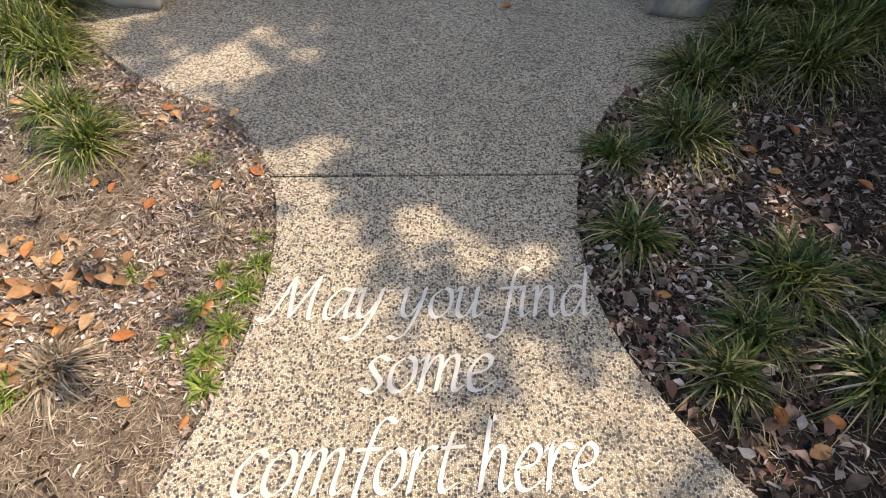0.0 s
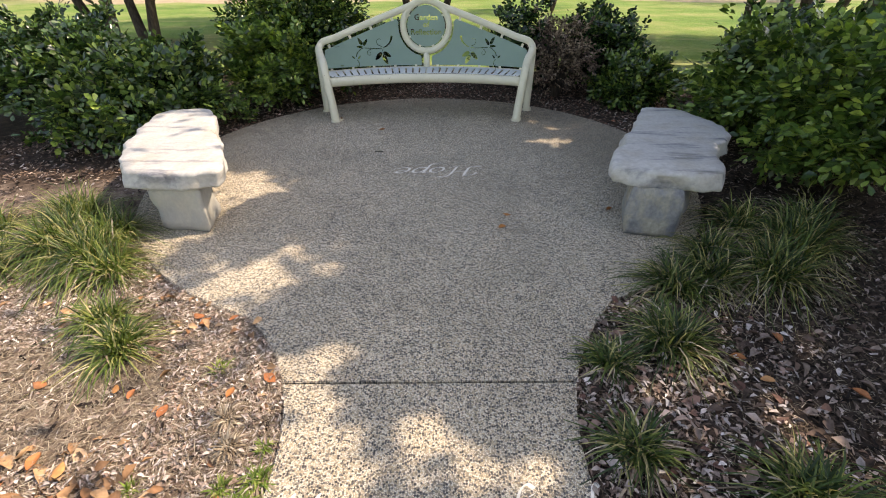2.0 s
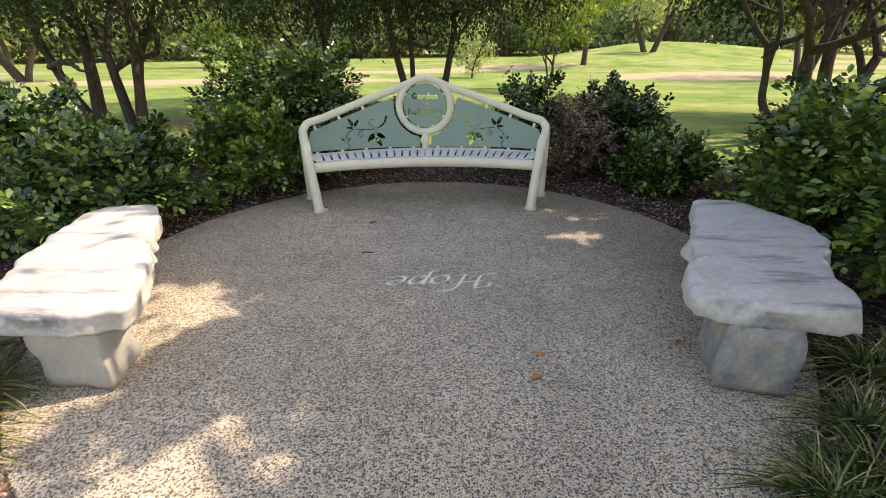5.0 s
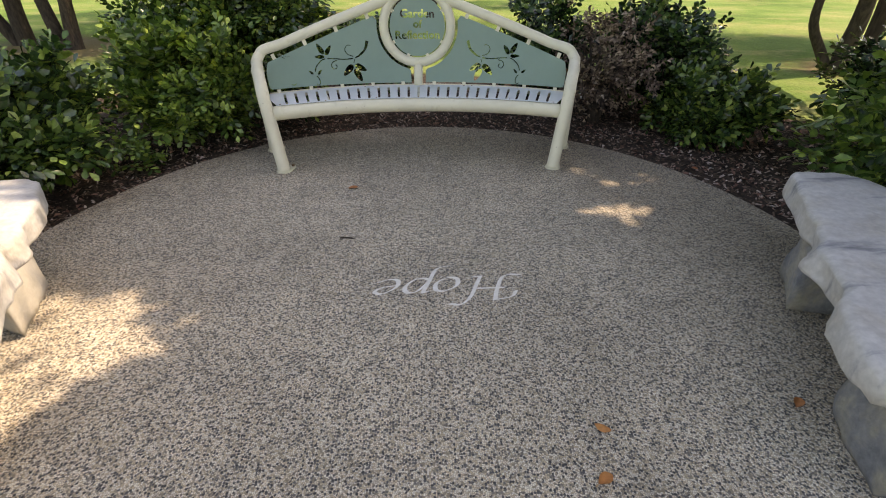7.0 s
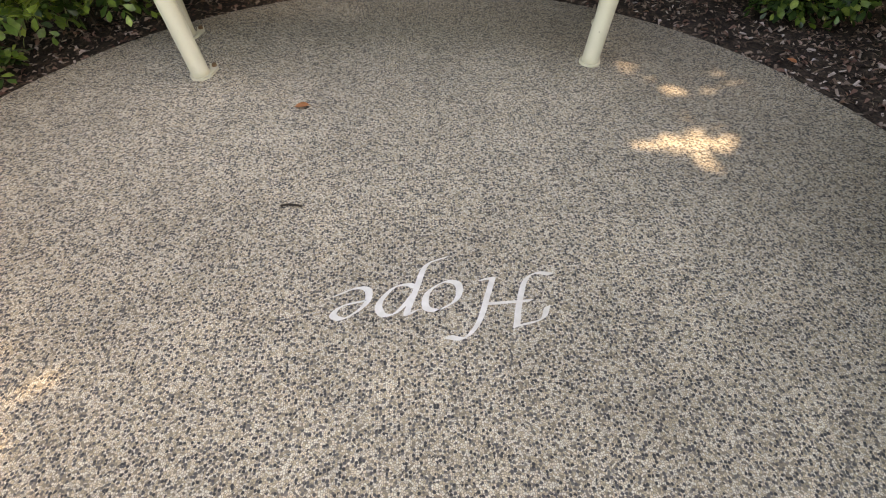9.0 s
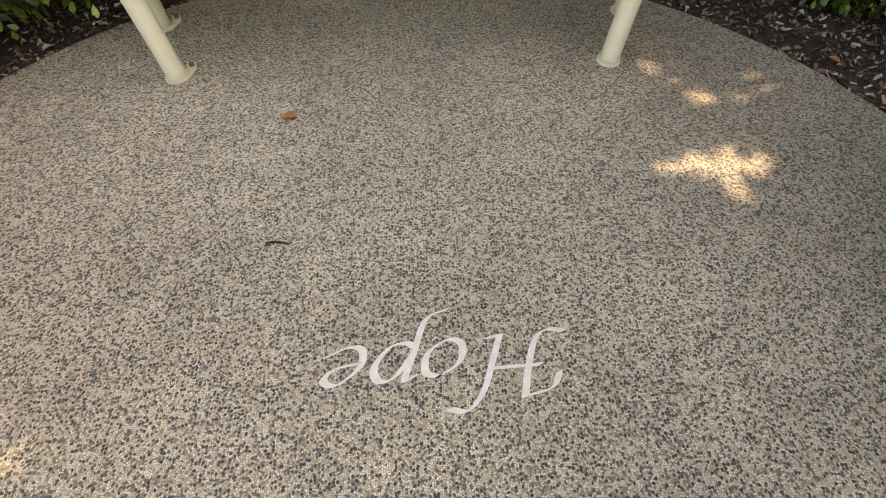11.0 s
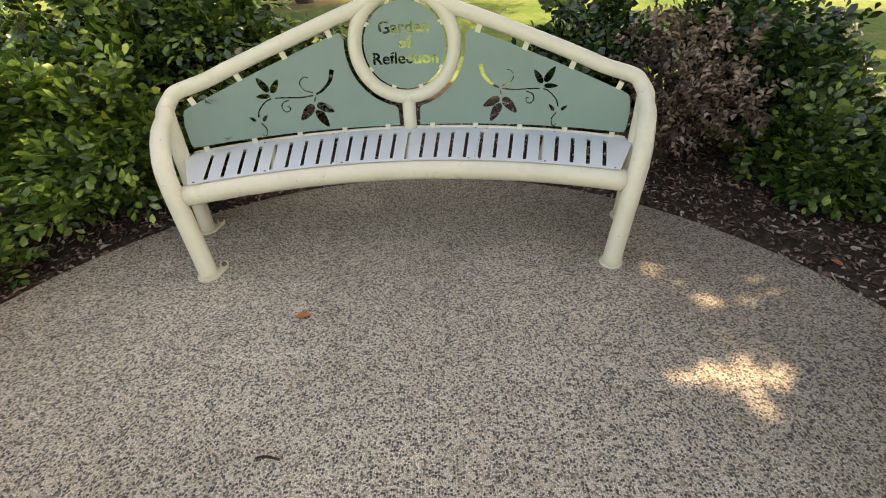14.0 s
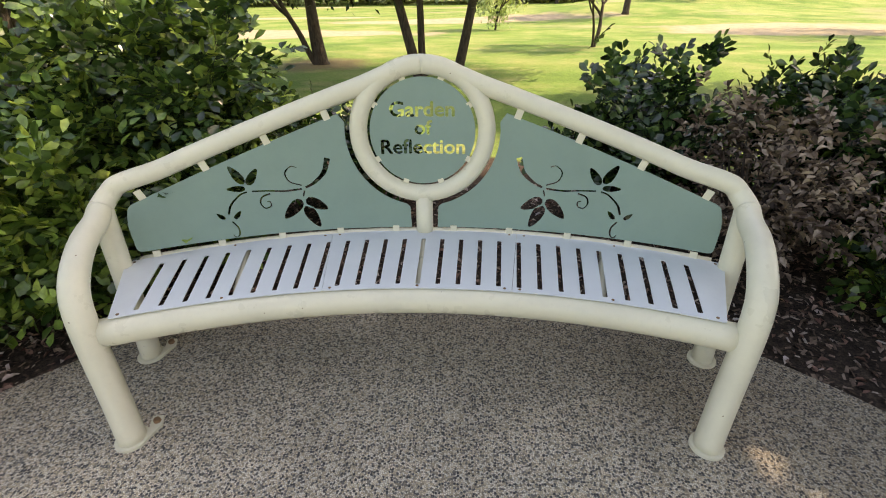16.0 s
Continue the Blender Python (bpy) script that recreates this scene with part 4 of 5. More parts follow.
def tuft(x, y, size, blades, label, seed, material=None, dry=0.12):
    """A clump of arching grass-like leaves, some of them dried and fallen outwards."""
    rs = np.random.default_rng(seed + 100)
    ob = thing("grass_tuft", pose(x, y, rise(x, y) - 0.004), label, "grass tuft", "mondo grass tufts")
    for name, count, mat, flop in (("foliage", int(blades * (1 - dry)), material or BLADE, 0.0), ("dry_foliage", int(blades * dry), STRAW, 0.35)):
        V, F = [], []
        for k in range(count):
            a = rs.uniform(0, 2 * math.pi)
            ln = size * rs.uniform(0.55, 1.15)
            out = rs.uniform(0.30, 1.3) + flop
            r0 = size * 0.24 * math.sqrt(rs.random())
            b = rs.uniform(0, 2 * math.pi)
            bx, by = r0 * math.cos(b), r0 * math.sin(b)
            w = rs.uniform(0.0026, 0.0052)
            ca, sa = math.cos(a), math.sin(a)
            swing = rs.uniform(-0.35, 0.35)
            i0 = len(V)
            rows = 5
            for j in range(rows):
                t = j / (rows - 1)
                hor = ln * out * (t ** 1.35) * 0.9
                ver = ln * (t * (1.0 - 0.32 * out) - 0.62 * out * t * t * t)
                ww = w * (1 - t ** 2.2) + 0.0005
                px, py = bx + ca * hor - sa * swing * hor * t, by + sa * hor + ca * swing * hor * t
                V += [(px - sa * ww, py + ca * ww, max(ver, 0.004)), (px + sa * ww, py - ca * ww, max(ver, 0.004) + 0.0008)]
            for j in range(rows - 1):
                F.append((i0 + 2 * j, i0 + 2 * j + 1, i0 + 2 * j + 3, i0 + 2 * j + 2))
        if not F:
            continue
        me = bpy.data.meshes.new(name)
        me.from_pydata(V, [], F)
        me.materials.append(mat)
        leafy = new(name, me)
        leafy.parent = ob
        tagged(leafy, "dried tan blades" if name == "dry_foliage" else "", kind="stuff")
    return ob


def grow(bm_list, p, d, length, radius, depth, rs, tips, spread=0.55, lift=0.12):
    """Limbs that fork and taper; collects the tips for the leaves."""
    pts, q, w = [p.copy()], p.copy(), d.normalized()
    steps = 4
    for _ in range(steps):
        w = (w + Vector(rs.normal(size=3)) * (0.07 if radius > 0.075 else 0.16) + Vector((0, 0, lift * 0.4))).normalized()
        q = q + w * length / steps
        pts.append(q.copy())
    line = catmull(pts, 3)
    bm_list.append((line, list(np.linspace(radius, radius * 0.62, len(line)))))
    if depth <= 1:
        tips += [pts[2], pts[3], pts[4]]
    if depth == 0:
        return
    for k in range(3 if depth > 1 else 2):
        nd = (w + Vector(rs.normal(size=3)) * spread + Vector((0, 0, lift))).normalized()
        grow(bm_list, pts[-1] if k else pts[-2], nd, length * rs.uniform(0.6, 0.85), radius * 0.6, depth - 1, rs, tips, spread, lift)


def tree(name, x, y, stems, height, radius, crown, leaves, material, label, seed, leaf=0.11, droop=0.0, clump=0.55, depth=2, low=2.2, mask=None):
    """A tree: tapered trunk or trunks (stems: how many, or each one's foot, lean and radius), forking limbs, and a crown of many small leaves in uneven clumps.
    crown: centre x, y, z from the root, and half sizes."""
    rs = np.random.default_rng(seed + 500)
    z0 = rise(x, y)
    ob = thing(name, pose(x, y, z0), label, "tree")
    tips, limbs = [], []
    if isinstance(stems, int):
        turn = rs.uniform(0, 6)
        spread = 0.0 if stems == 1 else 1.0
        stems = [(spread * radius * 1.3 * math.cos(turn + 6.283 * k / stems), spread * radius * 1.3 * math.sin(turn + 6.283 * k / stems),
                  spread * 0.42 * math.cos(turn + 6.283 * k / stems), spread * 0.42 * math.sin(turn + 6.283 * k / stems), radius) for k in range(stems)]
    for sx0, sy0, lx, ly, rad0 in stems:
        own = []
        grow(own, Vector((sx0, sy0, -0.1)), Vector((lx, ly, 1.0)), height * rs.uniform(0.36, 0.46), rad0, depth, rs, tips)
        line, rad = own[0]
        bm = tube(bmesh.new(), line, [v * (1.35 if i == 0 else 1.0) for i, v in enumerate(rad)], 10)
        part("trunk", bm, BARK, ob)
        limbs += own[1:]
    for line, rad in limbs:
        part("limb", tube(bmesh.new(), line, rad, 6), BARK, ob)
    cx, cy, cz, sx, sy, sz = crown
    nc = max(12, int(leaves / 55))
    c = rs.normal(size=(nc * 3, 3))
    c /= np.linalg.norm(c, axis=1, keepdims=True)
    c = c * (0.30 + 0.70 * rs.random((nc * 3, 1)) ** 0.5) * np.array([sx, sy, sz]) + np.array([cx, cy, cz])
    if tips:
        tp = np.array([tuple(t) for t in tips])
        c = np.concatenate([c, tp[rs.integers(0, len(tp), nc // 2)] + rs.normal(size=(nc // 2, 3)) * 0.35])
    c = c[c[:, 2] > low - 0.5 * rs.random(len(c))]
    if mask:
        c = np.array([q for q in c if rs.random() < mask(q[0] + x, q[1] + y, q[2] + z0)])
    c = c[:nc]
    if len(c) == 0:
        return ob
    n = len(c)
    per = max(8, leaves // n)
    P = np.repeat(c, per, 0) + rs.normal(size=(n * per, 3)) * clump * np.array([0.5, 0.5, 0.36])
    P[:, 2] -= droop * rs.random(len(P)) ** 2
    if mask:
        P = P[[mask(q[0] + x, q[1] + y, q[2] + z0) > 0.05 + 0.3 * u for q, u in zip(P, rs.random(len(P)))]]
    A = rs.normal(size=(len(P), 3)) + np.array([0, 0, -0.5 - droop])
    U = rs.normal(size=(len(P), 3)) * 0.6 + np.array([0, 0, 1.0])
    crown_ob = scatter("crown", SPRAY_V, SPRAY_F, P, A, U, leaf * (0.7 + 0.6 * rs.random(len(P))), material)
    crown_ob.parent = ob
    tagged(crown_ob, kind="stuff")
    return ob


# shrubs round the pad
shrub("shrub", -2.98, 4.9, 0.86, 0.9, 0.76, 1600, LEAF_MID, "dense green shrub with glossy leaflets beside the pad", 0.072, 1, 0.03)
shrub("shrub", -4.6, 5.6, 1.25, 1.1, 0.98, 1700, LEAF, "broad green shrub with glossy leaflets", 0.075, 2, 0.36)
shrub("shrub", -1.7, 6.8, 1.12, 0.8, 1.36, 2300, LEAF_MID, "tall dark green shrub behind the bench", 0.068, 3, 0.12)
shrub("shrub", -1.95, 5.98, 0.66, 0.46, 0.85, 1000, LEAF_YOUNG, "light green shrub hanging over the pad's rim", 0.065, 15, 0.06)
shrub("shrub", -0.75, 7.5, 0.7, 0.5, 0.72, 500, LEAF, "small dark green shrub behind the bench", 0.06, 4, 0.05)
shrub("shrub", 2.3, 7.15, 0.42, 0.38, 1.0, 360, LEAF, "slender open shrub beyond the withered one", 0.068, 5, 0.1)
shrub("shrub", 1.30, 7.2, 0.50, 0.42, 1.02, 520, LEAF, "loose dark green shrub behind the bench", 0.068, 16, 0.1)
shrub("shrub", 2.5, 6.6, 0.55, 0.45, 0.86, 700, LEAF, "rounded dark green shrub behind the pad", 0.062, 17, 0.05)
shrub("seedling", -2.2, 5.34, 0.17, 0.17, 0.16, 36, LEAF_YOUNG, "small green seedling at the edge of the pad", 0.05, 21, 0.02, stems=3)
shrub("withered_shrub", 1.76, 6.5, 0.56, 0.5, 0.94, 320, LEAF_DEAD, "withered brown shrub with curled dead leaves", 0.044, 6, 0.05, stems=60, shape=DEAD_V)
shrub("shrub", 2.62, 5.95, 0.5, 0.48, 0.5, 800, LEAF_MID, "low green shrub at the pad's edge", 0.062, 7, 0.03)
shrub("shrub", 3.3, 3.3, 0.72, 0.75, 1.12, 950, LEAF_YOUNG, "leafy shrub behind the stone seat, hanging over the bed", 0.07, 18, 0.2)
shrub("shrub", 4.4, 5.4, 1.1, 1.0, 1.0, 1600, LEAF, "dense green shrub behind the stone seat", 0.07, 8, 0.05)
shrub("shrub", 3.42, 4.45, 0.85, 0.9, 1.02, 1000, LEAF_YOUNG, "bushy shrub with fresh yellow-green leaves", 0.075, 9, 0.08)
# Two tall shrubs out of view, there to keep skylight off the right bed.
shrub("shrub", 4.6, 2.1, 1.1, 1.1, 2.1, 1500, LEAF, "unseen tall shrub raised to block skylight from the right", 0.07, 10)
shrub("shrub", 3.9, 0.3, 1.2, 1.2, 2.1, 1500, LEAF, "unseen tall shrub added to shade the bed", 0.07, 12)

# grass tufts in the bed
for k, (tx, ty, ts, tn) in enumerate([
        (-1.38, 1.60, 0.27, 380), (-1.58, 1.80, 0.26, 280), (-1.98, 2.36, 0.44, 620), (-2.28, 2.50, 0.46, 620), (-2.42, 2.86, 0.46, 600), (-2.05, 2.66, 0.40, 480), (-2.62, 2.30, 0.42, 460), (-1.80, 2.22, 0.34, 300),
        (1.28, 1.62, 0.34, 420), (1.48, 2.06, 0.34, 420), (1.74, 2.14, 0.34, 360), (2.08, 2.14, 0.44, 620), (2.36, 2.40, 0.46, 620), (2.62, 2.66, 0.44, 520), (2.22, 2.72, 0.36, 360), (1.85, 2.36, 0.34, 300),
        (0.90, 1.05, 0.24, 300), (0.95, 1.50, 0.22, 240), (1.42, 0.86, 0.29, 340), (1.06, 0.52, 0.22, 260), (1.54, 0.50, 0.28, 280), (1.80, 0.72, 0.30, 280), (1.22, 0.66, 0.24, 200), (-2.95, 2.75, 0.4, 360)]):
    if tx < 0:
        tuft(tx, ty, ts, tn, "grass tuft in sunlit yellow-green colour arching over the mulch", k, material=BLADE_SUN)
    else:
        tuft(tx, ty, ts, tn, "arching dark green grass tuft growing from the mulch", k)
for k, (tx, ty, ts, tn) in enumerate([(-0.56, 0.70, 0.10, 160), (-0.60, 0.60, 0.10, 150), (-0.53, 0.84, 0.10, 140), (-0.66, 0.78, 0.09, 120), (-0.50, 0.95, 0.09, 110), (-0.58, 0.50, 0.09, 110), (-0.72, 0.66, 0.08, 90), (-0.62, 0.92, 0.08, 90), (-0.52, 1.08, 0.07, 60), (-1.15, 0.50, 0.12, 110), (-0.95, 0.92, 0.07, 50), (-0.86, 1.48, 0.09, 50)]):
    tuft(tx, ty, ts, tn, "short fresh green grass at the path's edge", 40 + k, material=LAWN_BLADE)
for k, (tx, ty, ts, tn) in enumerate([(-1.05, 0.56, 0.16, 420), (-0.72, 1.22, 0.10, 160), (-0.66, 1.08, 0.09, 140)]):
    tuft(tx, ty, ts, tn, "bleached dry grass clump lying on the soil", 60 + k, material=STRAW)

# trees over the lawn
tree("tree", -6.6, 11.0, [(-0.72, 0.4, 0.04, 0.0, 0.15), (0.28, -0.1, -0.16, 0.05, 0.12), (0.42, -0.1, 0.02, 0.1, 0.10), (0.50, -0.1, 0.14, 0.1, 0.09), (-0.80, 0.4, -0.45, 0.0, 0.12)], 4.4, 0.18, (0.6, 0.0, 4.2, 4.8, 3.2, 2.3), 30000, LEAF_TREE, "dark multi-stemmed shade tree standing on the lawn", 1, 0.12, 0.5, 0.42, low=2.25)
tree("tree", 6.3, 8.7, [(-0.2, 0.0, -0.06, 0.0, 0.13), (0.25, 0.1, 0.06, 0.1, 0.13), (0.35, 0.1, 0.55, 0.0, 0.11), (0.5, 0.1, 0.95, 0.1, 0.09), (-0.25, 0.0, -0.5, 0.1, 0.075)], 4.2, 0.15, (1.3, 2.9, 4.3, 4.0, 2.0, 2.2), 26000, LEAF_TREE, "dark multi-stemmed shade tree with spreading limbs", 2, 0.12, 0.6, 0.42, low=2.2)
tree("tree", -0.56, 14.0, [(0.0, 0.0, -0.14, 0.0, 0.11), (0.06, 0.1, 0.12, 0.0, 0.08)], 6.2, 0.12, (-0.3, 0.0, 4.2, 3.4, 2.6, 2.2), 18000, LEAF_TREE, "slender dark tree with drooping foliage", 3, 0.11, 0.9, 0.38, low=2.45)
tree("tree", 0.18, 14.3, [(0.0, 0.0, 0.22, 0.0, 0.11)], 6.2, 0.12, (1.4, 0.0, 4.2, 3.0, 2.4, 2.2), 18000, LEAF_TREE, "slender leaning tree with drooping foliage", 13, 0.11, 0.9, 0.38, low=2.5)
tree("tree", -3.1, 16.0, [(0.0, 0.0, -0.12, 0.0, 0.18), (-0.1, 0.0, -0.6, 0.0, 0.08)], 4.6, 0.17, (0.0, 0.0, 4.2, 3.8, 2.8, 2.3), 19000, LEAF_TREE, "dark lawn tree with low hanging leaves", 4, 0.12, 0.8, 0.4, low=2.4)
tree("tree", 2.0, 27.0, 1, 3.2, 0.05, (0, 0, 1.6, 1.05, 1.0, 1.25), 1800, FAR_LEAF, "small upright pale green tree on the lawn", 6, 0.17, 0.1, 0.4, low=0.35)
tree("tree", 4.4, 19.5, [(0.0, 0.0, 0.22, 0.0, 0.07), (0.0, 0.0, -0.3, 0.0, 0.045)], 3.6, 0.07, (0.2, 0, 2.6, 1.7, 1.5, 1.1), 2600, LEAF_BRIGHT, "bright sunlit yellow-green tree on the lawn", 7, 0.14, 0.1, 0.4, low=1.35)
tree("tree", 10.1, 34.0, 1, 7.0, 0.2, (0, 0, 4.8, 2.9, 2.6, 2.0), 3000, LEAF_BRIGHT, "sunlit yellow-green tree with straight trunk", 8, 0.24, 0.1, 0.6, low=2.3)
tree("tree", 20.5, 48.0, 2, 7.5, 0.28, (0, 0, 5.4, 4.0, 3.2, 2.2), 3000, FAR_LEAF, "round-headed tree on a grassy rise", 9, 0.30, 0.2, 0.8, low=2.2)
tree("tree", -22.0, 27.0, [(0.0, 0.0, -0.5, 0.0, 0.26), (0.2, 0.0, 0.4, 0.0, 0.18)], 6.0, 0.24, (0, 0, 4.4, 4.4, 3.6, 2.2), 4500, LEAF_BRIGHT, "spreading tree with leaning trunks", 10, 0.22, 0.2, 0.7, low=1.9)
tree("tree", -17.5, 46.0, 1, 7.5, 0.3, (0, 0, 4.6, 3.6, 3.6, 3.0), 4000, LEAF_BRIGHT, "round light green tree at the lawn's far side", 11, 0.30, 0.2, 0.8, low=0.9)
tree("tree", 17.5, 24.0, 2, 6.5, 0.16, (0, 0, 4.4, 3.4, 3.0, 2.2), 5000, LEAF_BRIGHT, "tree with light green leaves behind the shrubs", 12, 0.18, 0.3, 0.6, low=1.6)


GAPS = [(1.35, 2.83, 0.08), (1.70, 3.98, 0.07), (1.85, 3.5, 0.06), (1.36, 4.70, 0.075), (1.18, 4.55, 0.085), (1.31, 4.53, 0.055), (1.45, 4.57, 0.075), (1.29, 4.40, 0.07), (1.02, 4.56, 0.07), (0.63, 4.44, 0.08), (0.37, 4.23, 0.09), (1.20, 5.24, 0.10), (1.27, 5.10, 0.085), (1.36, 4.91, 0.075), (1.45, 4.95, 0.075), (1.71, 5.08, 0.11), (1.64, 4.97, 0.085), (-0.94, 4.92, 0.05), (1.15, 1.9, 0.10), (1.3, 1.45, 0.12), (1.05, 1.3, 0.10), (1.6, 1.75, 0.12), (1.5, 1.2, 0.12), (1.95, 1.6, 0.10), (2.0, 3.2, 0.13), (2.1, 3.9, 0.12), (1.75, 3.0, 0.10), (-0.82, 2.46, 0.11), (-0.98, 2.26, 0.11), (-0.77, 2.1, 0.11), (-0.36, 1.60, 0.11), (-1.1, 2.1, 0.11), (0.25, 0.98, 0.13), (0.54, 0.95, 0.11), (0.04, 1.12, 0.14)]


def shade_of(px, py, pz):
    """How thick the overhanging crown is, by where its shade falls."""
    gx, gy = px - pz * SUN.x / SUN.z, py - pz * SUN.y / SUN.z
    w = 0.35 * noise.noise(Vector((gx * 1.1, gy * 1.1, 7)))
    if any(math.hypot(gx - a, gy - b) < r + 0.03 for a, b, r in GAPS):
        return 0.0
    if gx > 2.3 and 2.7 < gy < 5.4:
        return 0.4
    if gy > 8.1 + w:
        return 0.06
    if gx < 0 and gy < 2.5 and not paved(gx, gy):
        return 0.07
    if gx < -1.42 + 0.36 * math.exp(-((gy - 3.45) / 0.32) ** 2) + 0.2 * w and 2.5 < gy < 3.9 + w:
        return 0.07
    if gx < -2.8 and 3.2 + w < gy < 5.5:
        return 0.92
    if gx < -2.3 and gy < 7:
        return 0.2
    if gx < -1.2 and 5.3 < gy < 7.6 and not paved(gx, gy, 0.15):
        return 0.2
    if gx > 1.75 and 5.4 < gy < 7.4:
        return 0.2
    if gx < -0.08 + w and gy < 1.6:
        return 0.05
    if gx < -0.45 + w and gy < 2.75:
        return 0.95 if noise.noise(Vector((gx * 4.0 + gy * 2.5, gy * 9.0 - gx * 3.0, 3))) > -0.08 else 0.05
    if gx > 0.85 + w and gy < 1.5 + w:
        return 0.22
    if gy < 0.8 + w:
        return 0.08
    return 1.0


# the unseen shade tree over the seats, crown cut to shape shade and sun spots
tree("tree", 7.4, 4.4, 3, 6.4, 0.17, (-1.9, -0.2, 5.6, 5.0, 5.6, 1.1), 110000, LEAF_TREE, "unseen spreading shade tree overhanging the seats", 20, 0.15, 0.1, 0.5, low=3.9, mask=shade_of)


# woods that close the view
def woods():
    rs = np.random.default_rng(77)
    P, A, U, S = [], [], [], []
    V, F = [], []
    for k in range(380):
        a = radians(rs.uniform(-178, 180)) if k > 280 else radians(rs.uniform(38, 142))
        r = rs.uniform(72, 112)
        x, y = r * math.cos(a), 5 + r * math.sin(a)
        h = rs.uniform(9, 18)
        n = 900 if k < 281 else 120
        c = rs.normal(size=(n, 3))
        c /= np.linalg.norm(c, axis=1, keepdims=True)
        c = c * rs.uniform(0.5, 1, (n, 1)) * np.array([h * 0.36, h * 0.36, h * 0.46]) + np.array([x, y, rise(x, y) + h * 0.46])
        P.append(c)
        A.append(rs.normal(size=(n, 3)))
        U.append(rs.normal(size=(n, 3)) + np.array([0, 0, 1]))
        S.append(rs.uniform(0.45, 1.05, n) if k < 281 else rs.uniform(1.2, 2.4, n))
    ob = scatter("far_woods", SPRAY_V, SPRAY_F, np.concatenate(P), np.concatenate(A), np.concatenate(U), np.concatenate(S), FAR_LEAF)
    tagged(ob, "hazy green belt of woods beyond the lawn", "woods", kind="stuff")
    bm = bmesh.new()
    for k in range(24):
        a = radians(rs.uniform(40, 140))
        r = rs.uniform(70, 100)
        x, y = r * math.cos(a), 5 + r * math.sin(a)
        z = rise(x, y)
        tube(bm, [Vector((x, y, z - 0.2)), Vector((x + rs.uniform(-0.4, 0.4), y, z + 4)), Vector((x + rs.uniform(-1, 1), y, z + 9))], [0.28, 0.2, 0.1], 6, caps=False)
    tagged(obj("far_trunks", bm, BARK), "pale distant trunks in the wood belt", "woods", kind="stuff")


woods()


# ---- litter ----
def in_bed(x, y, m=0.02):
    return not paved(x, y, m) and (x / 5.2) ** 2 + ((y - 2.6) / 5.4) ** 2 < 1


def bed_points(n, rs, box, m=0.02, weight=None):
    out = []
    while len(out) < n:
        x, y = rs.uniform(box[0], box[1]), rs.uniform(box[2], box[3])
        if in_bed(x, y, m) and (weight is None or rs.random() < weight(x, y)):
            out.append((x, y))
    return out


def litter(name, n, box, size, flat, tv, tf, material, label, seed, weight=None, long=1.0, lift=0.012):
    rs = np.random.default_rng(seed)
    xy = bed_points(n, rs, box, 0.0, weight)
    P = np.array([(x, y, rise(x, y) + rs.uniform(0.0, lift)) for x, y in xy])
    a = rs.uniform(0, 2 * math.pi, n)
    A = np.stack([np.cos(a), np.sin(a), rs.normal(size=n) * flat], 1)
    U = np.stack([rs.normal(size=n) * flat, rs.normal(size=n) * flat, np.ones(n)], 1)
    s = rs.uniform(size[0], size[1], n)
    S = np.stack([s, s * long, s], 1)
    return tagged(scatter(name, tv, tf, P, A, U, S, material), label, "litter", kind="stuff")


def bare(x, y):
    """Less litter on the worn soil."""
    if math.hypot((x + 1.65) / 0.6, (y - 1.3) / 0.35) < 1 or (x < -0.62 and y < 0.5 and x > -1.6):
        return 0.12
    return max(0.0, min(1.0, (3.0 + x) / 0.9)) * max(0.05, min(1.0, (3.2 - y) / 0.6))


BIT_V = np.array([(-0.2, -0.5, 0.0), (0.16, -0.42, 0.02), (0.22, 0.4, 0.05), (-0.1, 0.55, 0.03), (0.02, 0.0, 0.12)])
STRAW_V = np.array([(-0.5, 0, 0), (0.5, 0, 0), (0.5, 1, 0.3), (-0.5, 1, 0.3)])
CURL_V = LEAF_V * np.array([0.85, 1, 2.8])


def edge_side(x, y):
    """Thick beside the paving, thin farther out."""
    return max(0.05, 1.0 - max(0.0, x - 0.95) / 1.1)


def fade(x, y):
    return max(0.0, min(1.0, (3.0 + x) / 1.0)) * max(0.0, min(1.0, (2.6 - y) / 0.7))


litter("bark_mulch", 7000, (-4.6, -0.4, -2.0, 3.8), (0.015, 0.045), 0.34, BIT_V, CHIP_F, CHIP, "bark chips spread over the outer bed", 9, lift=0.016)
litter("bark_mulch", 24000, (0.6, 4.2, -0.4, 3.6), (0.008, 0.030), 0.34, BIT_V, CHIP_F, CHIP, "bark chips on the bed, coloured dark for its shade", 1, None, 1.7, 0.02)
litter("bark_mulch", 26000, (-4.6, 4.6, 3.6, 8.4), (0.012, 0.045), 0.34, BIT_V, CHIP_F, CHIP_BROWN, "brown bark chips under the shrubs", 2, lift=0.02)
litter("bark_mulch", 24000, (-2.8, -0.4, -0.3, 3.0), (0.005, 0.019), 0.34, BIT_V, CHIP_F, LITTER, "weathered bark chips on dry soil", 3, bare, 1.9, 0.018)
litter("dry_leaf_litter", 7000, (-3.0, -0.4, -0.3, 3.2), (0.010, 0.034), 0.4, CURL_V, LEAF_F, LITTER, "pinkish brown dry leaves on the bed", 4, bare, lift=0.025)
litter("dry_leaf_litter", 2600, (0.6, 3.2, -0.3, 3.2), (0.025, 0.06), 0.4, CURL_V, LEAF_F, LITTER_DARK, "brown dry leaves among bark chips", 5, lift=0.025)
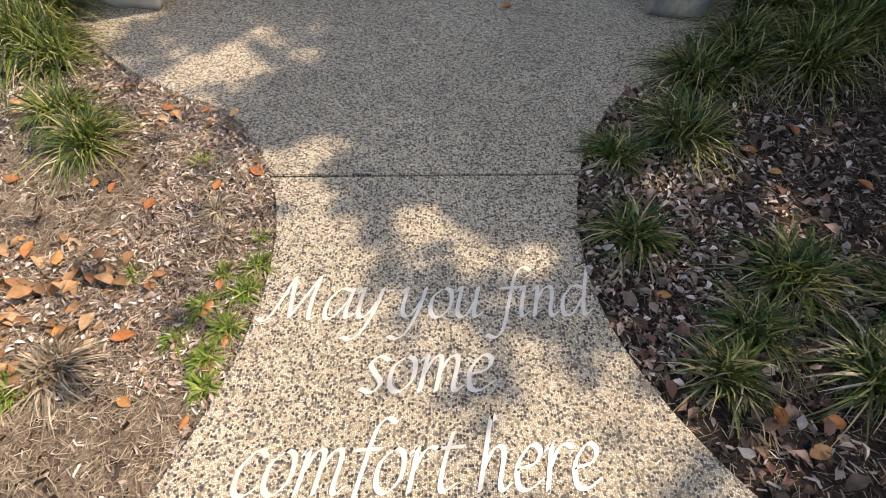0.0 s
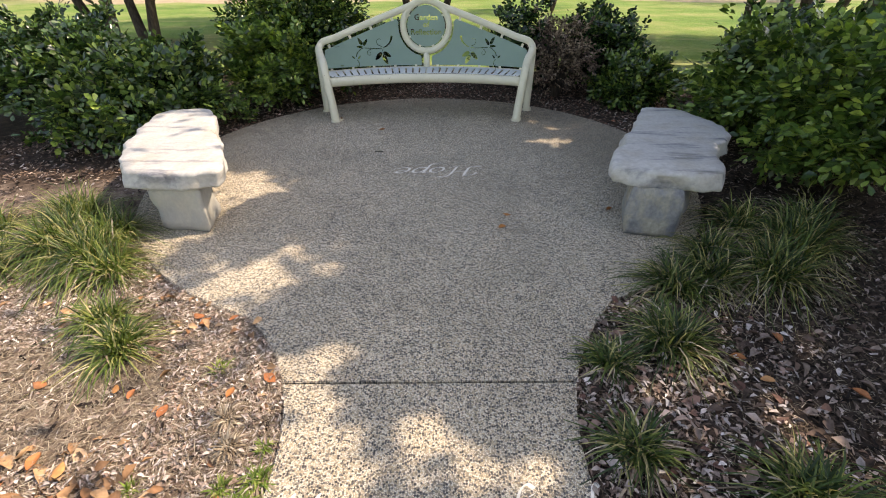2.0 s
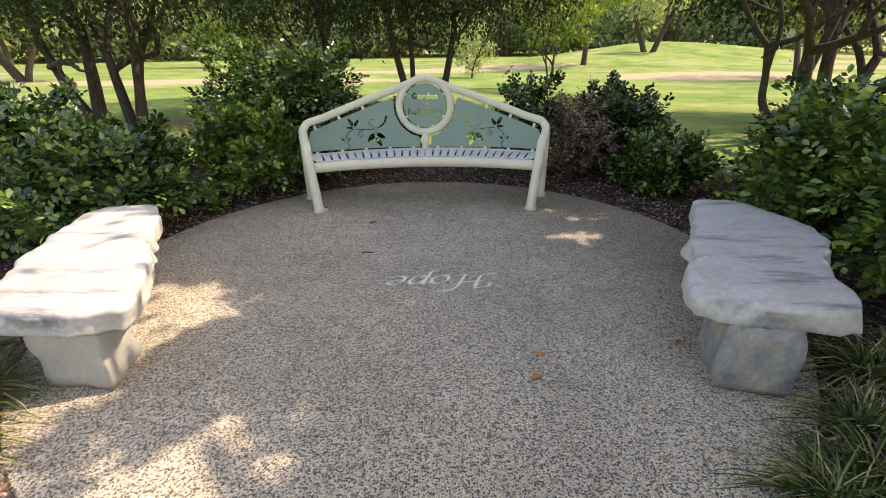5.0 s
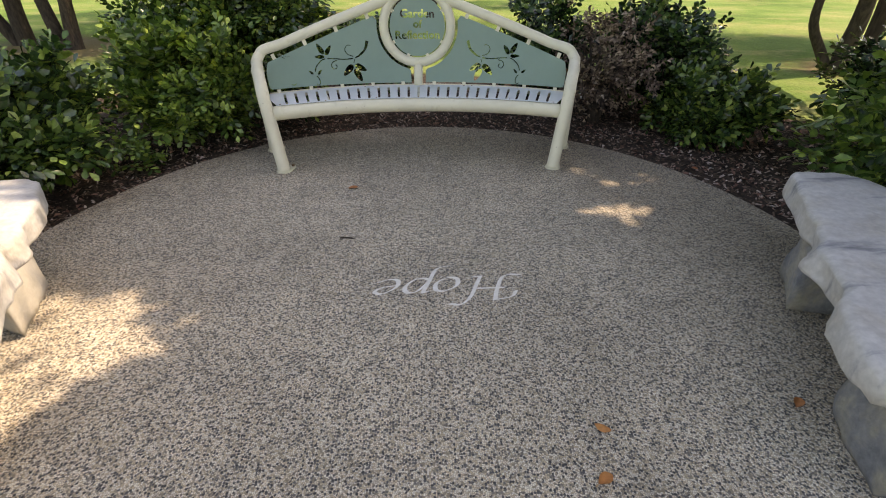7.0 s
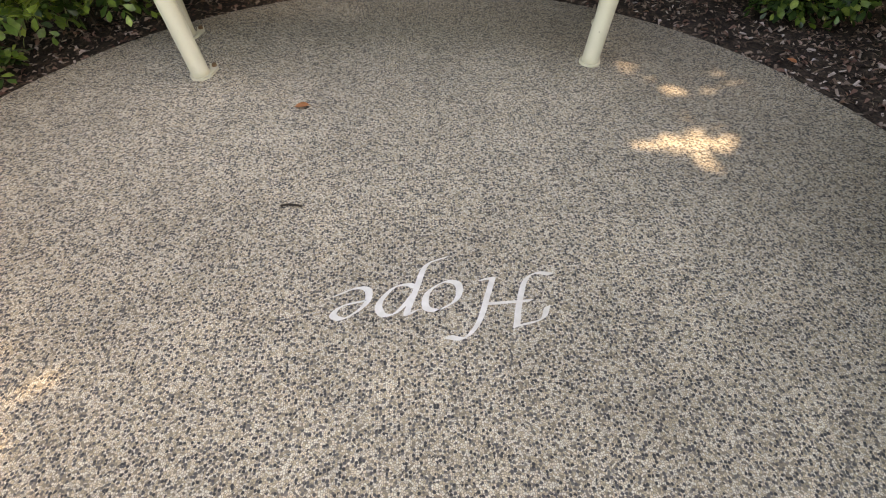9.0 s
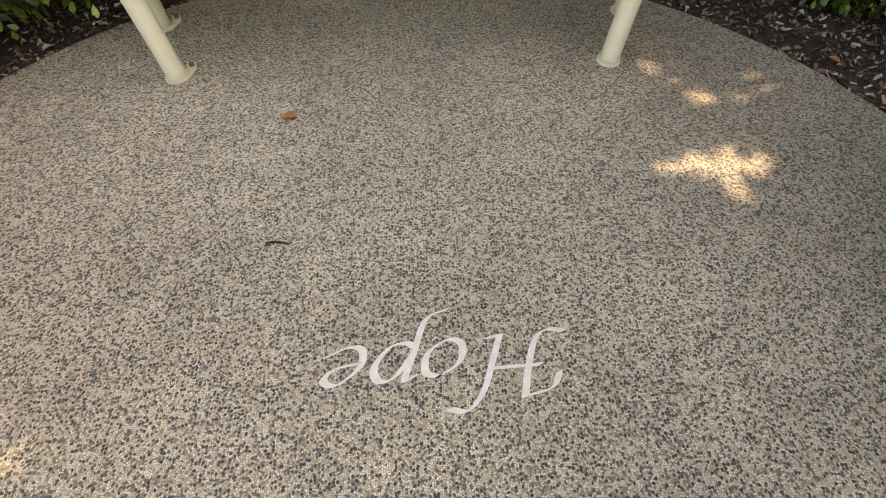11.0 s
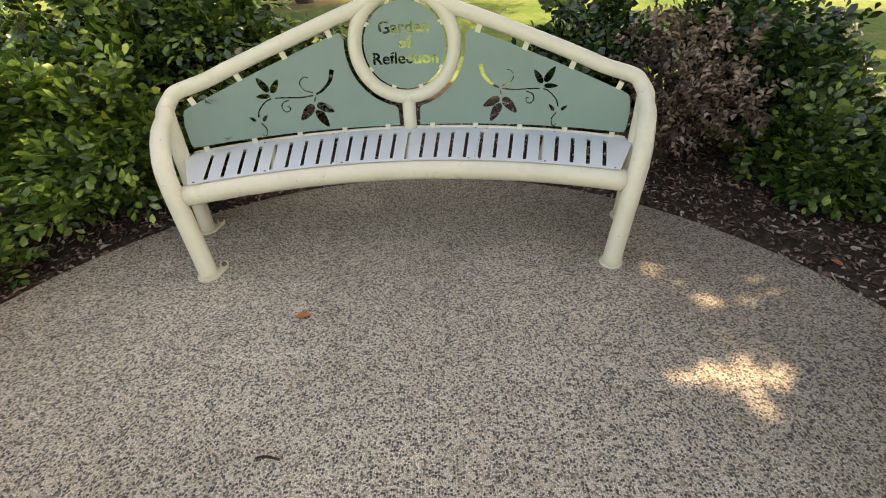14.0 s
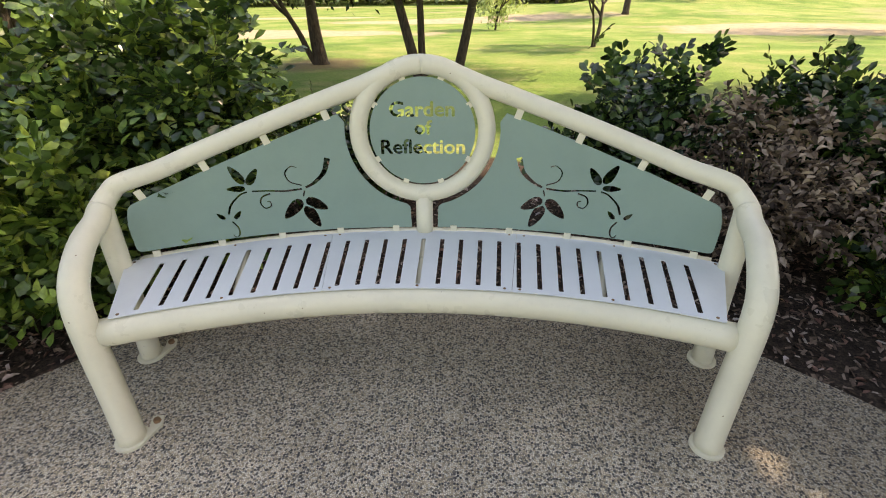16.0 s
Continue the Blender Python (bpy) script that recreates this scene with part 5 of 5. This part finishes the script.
litter("dry_leaf_litter", 4200, (-4, 4, 4.2, 8.0), (0.02, 0.055), 0.4, CURL_V, LEAF_F, LITTER_PINK, "brown dry leaves under the shrubs", 6, lift=0.025)
litter("dry_leaf_litter", 2600, (0.7, 2.1, 0.5, 2.4), (0.014, 0.042), 0.4, CURL_V, LEAF_F, LITTER, "pale pinkish dry leaves beside the path", 12, edge_side, lift=0.025)
litter("dry_leaf_litter", 200, (-2.3, -0.55, 0.2, 2.3), (0.04, 0.07), 0.55, CURL_V, LEAF_F, LITTER_TAN, "large tan dry leaves on the soil", 13, bare, lift=0.025)
litter("dry_leaf_litter", 170, (-1.8, -0.98, 0.5, 1.08), (0.06, 0.09), 0.6, CURL_V * np.array([1.2, 1, 1.0]), LEAF_F, LITTER_TAN, "drift of large tan dry leaves", 14, lift=0.04)
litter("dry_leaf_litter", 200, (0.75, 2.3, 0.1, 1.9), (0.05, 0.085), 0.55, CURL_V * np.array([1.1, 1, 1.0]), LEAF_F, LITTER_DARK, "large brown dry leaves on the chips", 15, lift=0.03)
litter("dry_leaf_litter", 260, (0.72, 2.3, 0.1, 2.2), (0.04, 0.075), 0.5, CURL_V * np.array([1.2, 1, 1.0]), LEAF_F, LITTER_PINK, "broad pinkish dry leaves beside the path", 16, edge_side, lift=0.03)
litter("dry_straw", 56000, (-3.0, -0.4, -0.2, 2.6), (0.0010, 0.0021), 0.25, STRAW_V, [(0, 1, 2, 3)], STRAW, "matted dry straw on the bed", 7, fade, 24.0, 0.02)
litter("dry_straw", 7000, (0.6, 2.4, -0.2, 2.6), (0.0012, 0.0022), 0.25, STRAW_V, [(0, 1, 2, 3)], STRAW, "loose dry straw among the chips", 8, None, 22.0, 0.022)


def fallen_leaf_mesh(curl, seed):
    bm = bmesh.new()
    n, m = 8, 4
    grid = []
    for i in range(n + 1):
        t = i / n
        w = 0.30 * math.sin(math.pi * min(1, t * 0.96 + 0.03)) ** 0.8
        row = []
        for j in range(-m // 2, m // 2 + 1):
            u = j / (m / 2)
            z = curl * (u * u * w * 0.9 + 0.35 * (t - 0.5) ** 2) + 0.03 * noise.noise(Vector((t * 4, u * 2, seed)))
            row.append(bm.verts.new((u * w, t - 0.5, z)))
        grid.append(row)
    for a, b in zip(grid, grid[1:]):
        for j in range(m):
            bm.faces.new((a[j], a[j + 1], b[j + 1], b[j]))
    bmesh.ops.remove_doubles(bm, verts=bm.verts, dist=0.004)
    stalk = [Vector((0, -0.47, 0.02)), Vector((0.01, -0.58, 0.03)), Vector((0.03, -0.68, 0.02))]
    tube(bm, stalk, 0.012, 5)
    return bm


def fallen_leaves():
    rs = np.random.default_rng(5)
    kinds = []
    for k in range(4):
        bm = fallen_leaf_mesh((0.3, 0.6, 0.9, -0.6)[k], k)
        me = bpy.data.meshes.new("fallen_leaf")
        bm.to_mesh(me)
        bm.free()
        me.materials.append(ORANGE)
        smooth(me)
        kinds.append(me)
    spots = [(-0.88, 0.67, 0.085), (-0.64, 0.77, 0.075), (-0.6, 1.41, 0.085), (-0.75, 1.34, 0.065), (-1.0, 1.25, 0.08), (-1.26, 1.36, 0.06), (-1.11, 1.84, 0.09), (-1.06, 1.80, 0.08),
             (-0.55, 0.66, 0.06), (-1.6, 1.38, 0.10), (-1.09, 0.69, 0.10), (-1.28, 0.84, 0.13), (-1.24, 0.98, 0.12), (-0.62, 0.87, 0.06), (-0.92, 1.82, 0.06), (-0.61, 0.40, 0.05),
             (-0.8, 0.46, 0.06), (0.83, 1.53, 0.06), (0.78, 1.08, 0.05), (0.86, 1.10, 0.06), (0.95, 0.8, 0.06), (1.82, 1.66, 0.09), (1.55, 1.52, 0.09), (0.98, 0.67, 0.06), (1.17, 0.38, 0.09),
             (-0.86, 0.87, 0.05), (-1.18, 1.34, 0.06), (0.645, 2.945, 0.07), (0.59, 2.757, 0.075), (-0.49, 4.956, 0.085), (1.42, 3.02, 0.07), (2.16, 5.22, 0.07), (-1.38, 0.76, 0.14), (-1.42, 0.90, 0.12),
             (1.25, 0.28, 0.11), (1.33, 0.36, 0.12), (-1.35, 1.02, 0.09), (1.60, 1.38, 0.07), (1.95, 1.30, 0.08), (-2.3, 5.45, 0.07), (-2.45, 5.2, 0.06)]
    for k, (x, y, s) in enumerate(spots):
        on, s = paved(x, y), min(s, 0.085)
        me = kinds[int(rs.integers(0, 4))]
        ob = new("fallen_leaf", me)
        lowest = min(q.co.z for q in me.vertices) * s * 0.85
        ob.matrix_basis = pose(x, y, (0.004 if on else rise(x, y) + 0.02) - lowest, rs.uniform(-5, 5), rs.uniform(-5, 5), rs.uniform(0, 360)) @ Matrix.Diagonal((s * 0.85, s * 0.85, s * 0.85, 1))
        tagged(ob, "curled orange-brown fallen leaf on the concrete" if on else "curled orange-brown fallen leaf on the mulch", "leaf", "fallen leaves")
    bm = tube(bmesh.new(), catmull([(-0.04, 0, 0.006), (-0.01, 0.004, 0.008), (0.02, -0.002, 0.009), (0.045, -0.008, 0.006)], 4), 0.0045, 7)
    tw = tagged(obj("twig", bm, BARK), "short dark twig lying on the concrete", "twig")
    tw.location = (-0.446, 4.268, 0)


fallen_leaves()
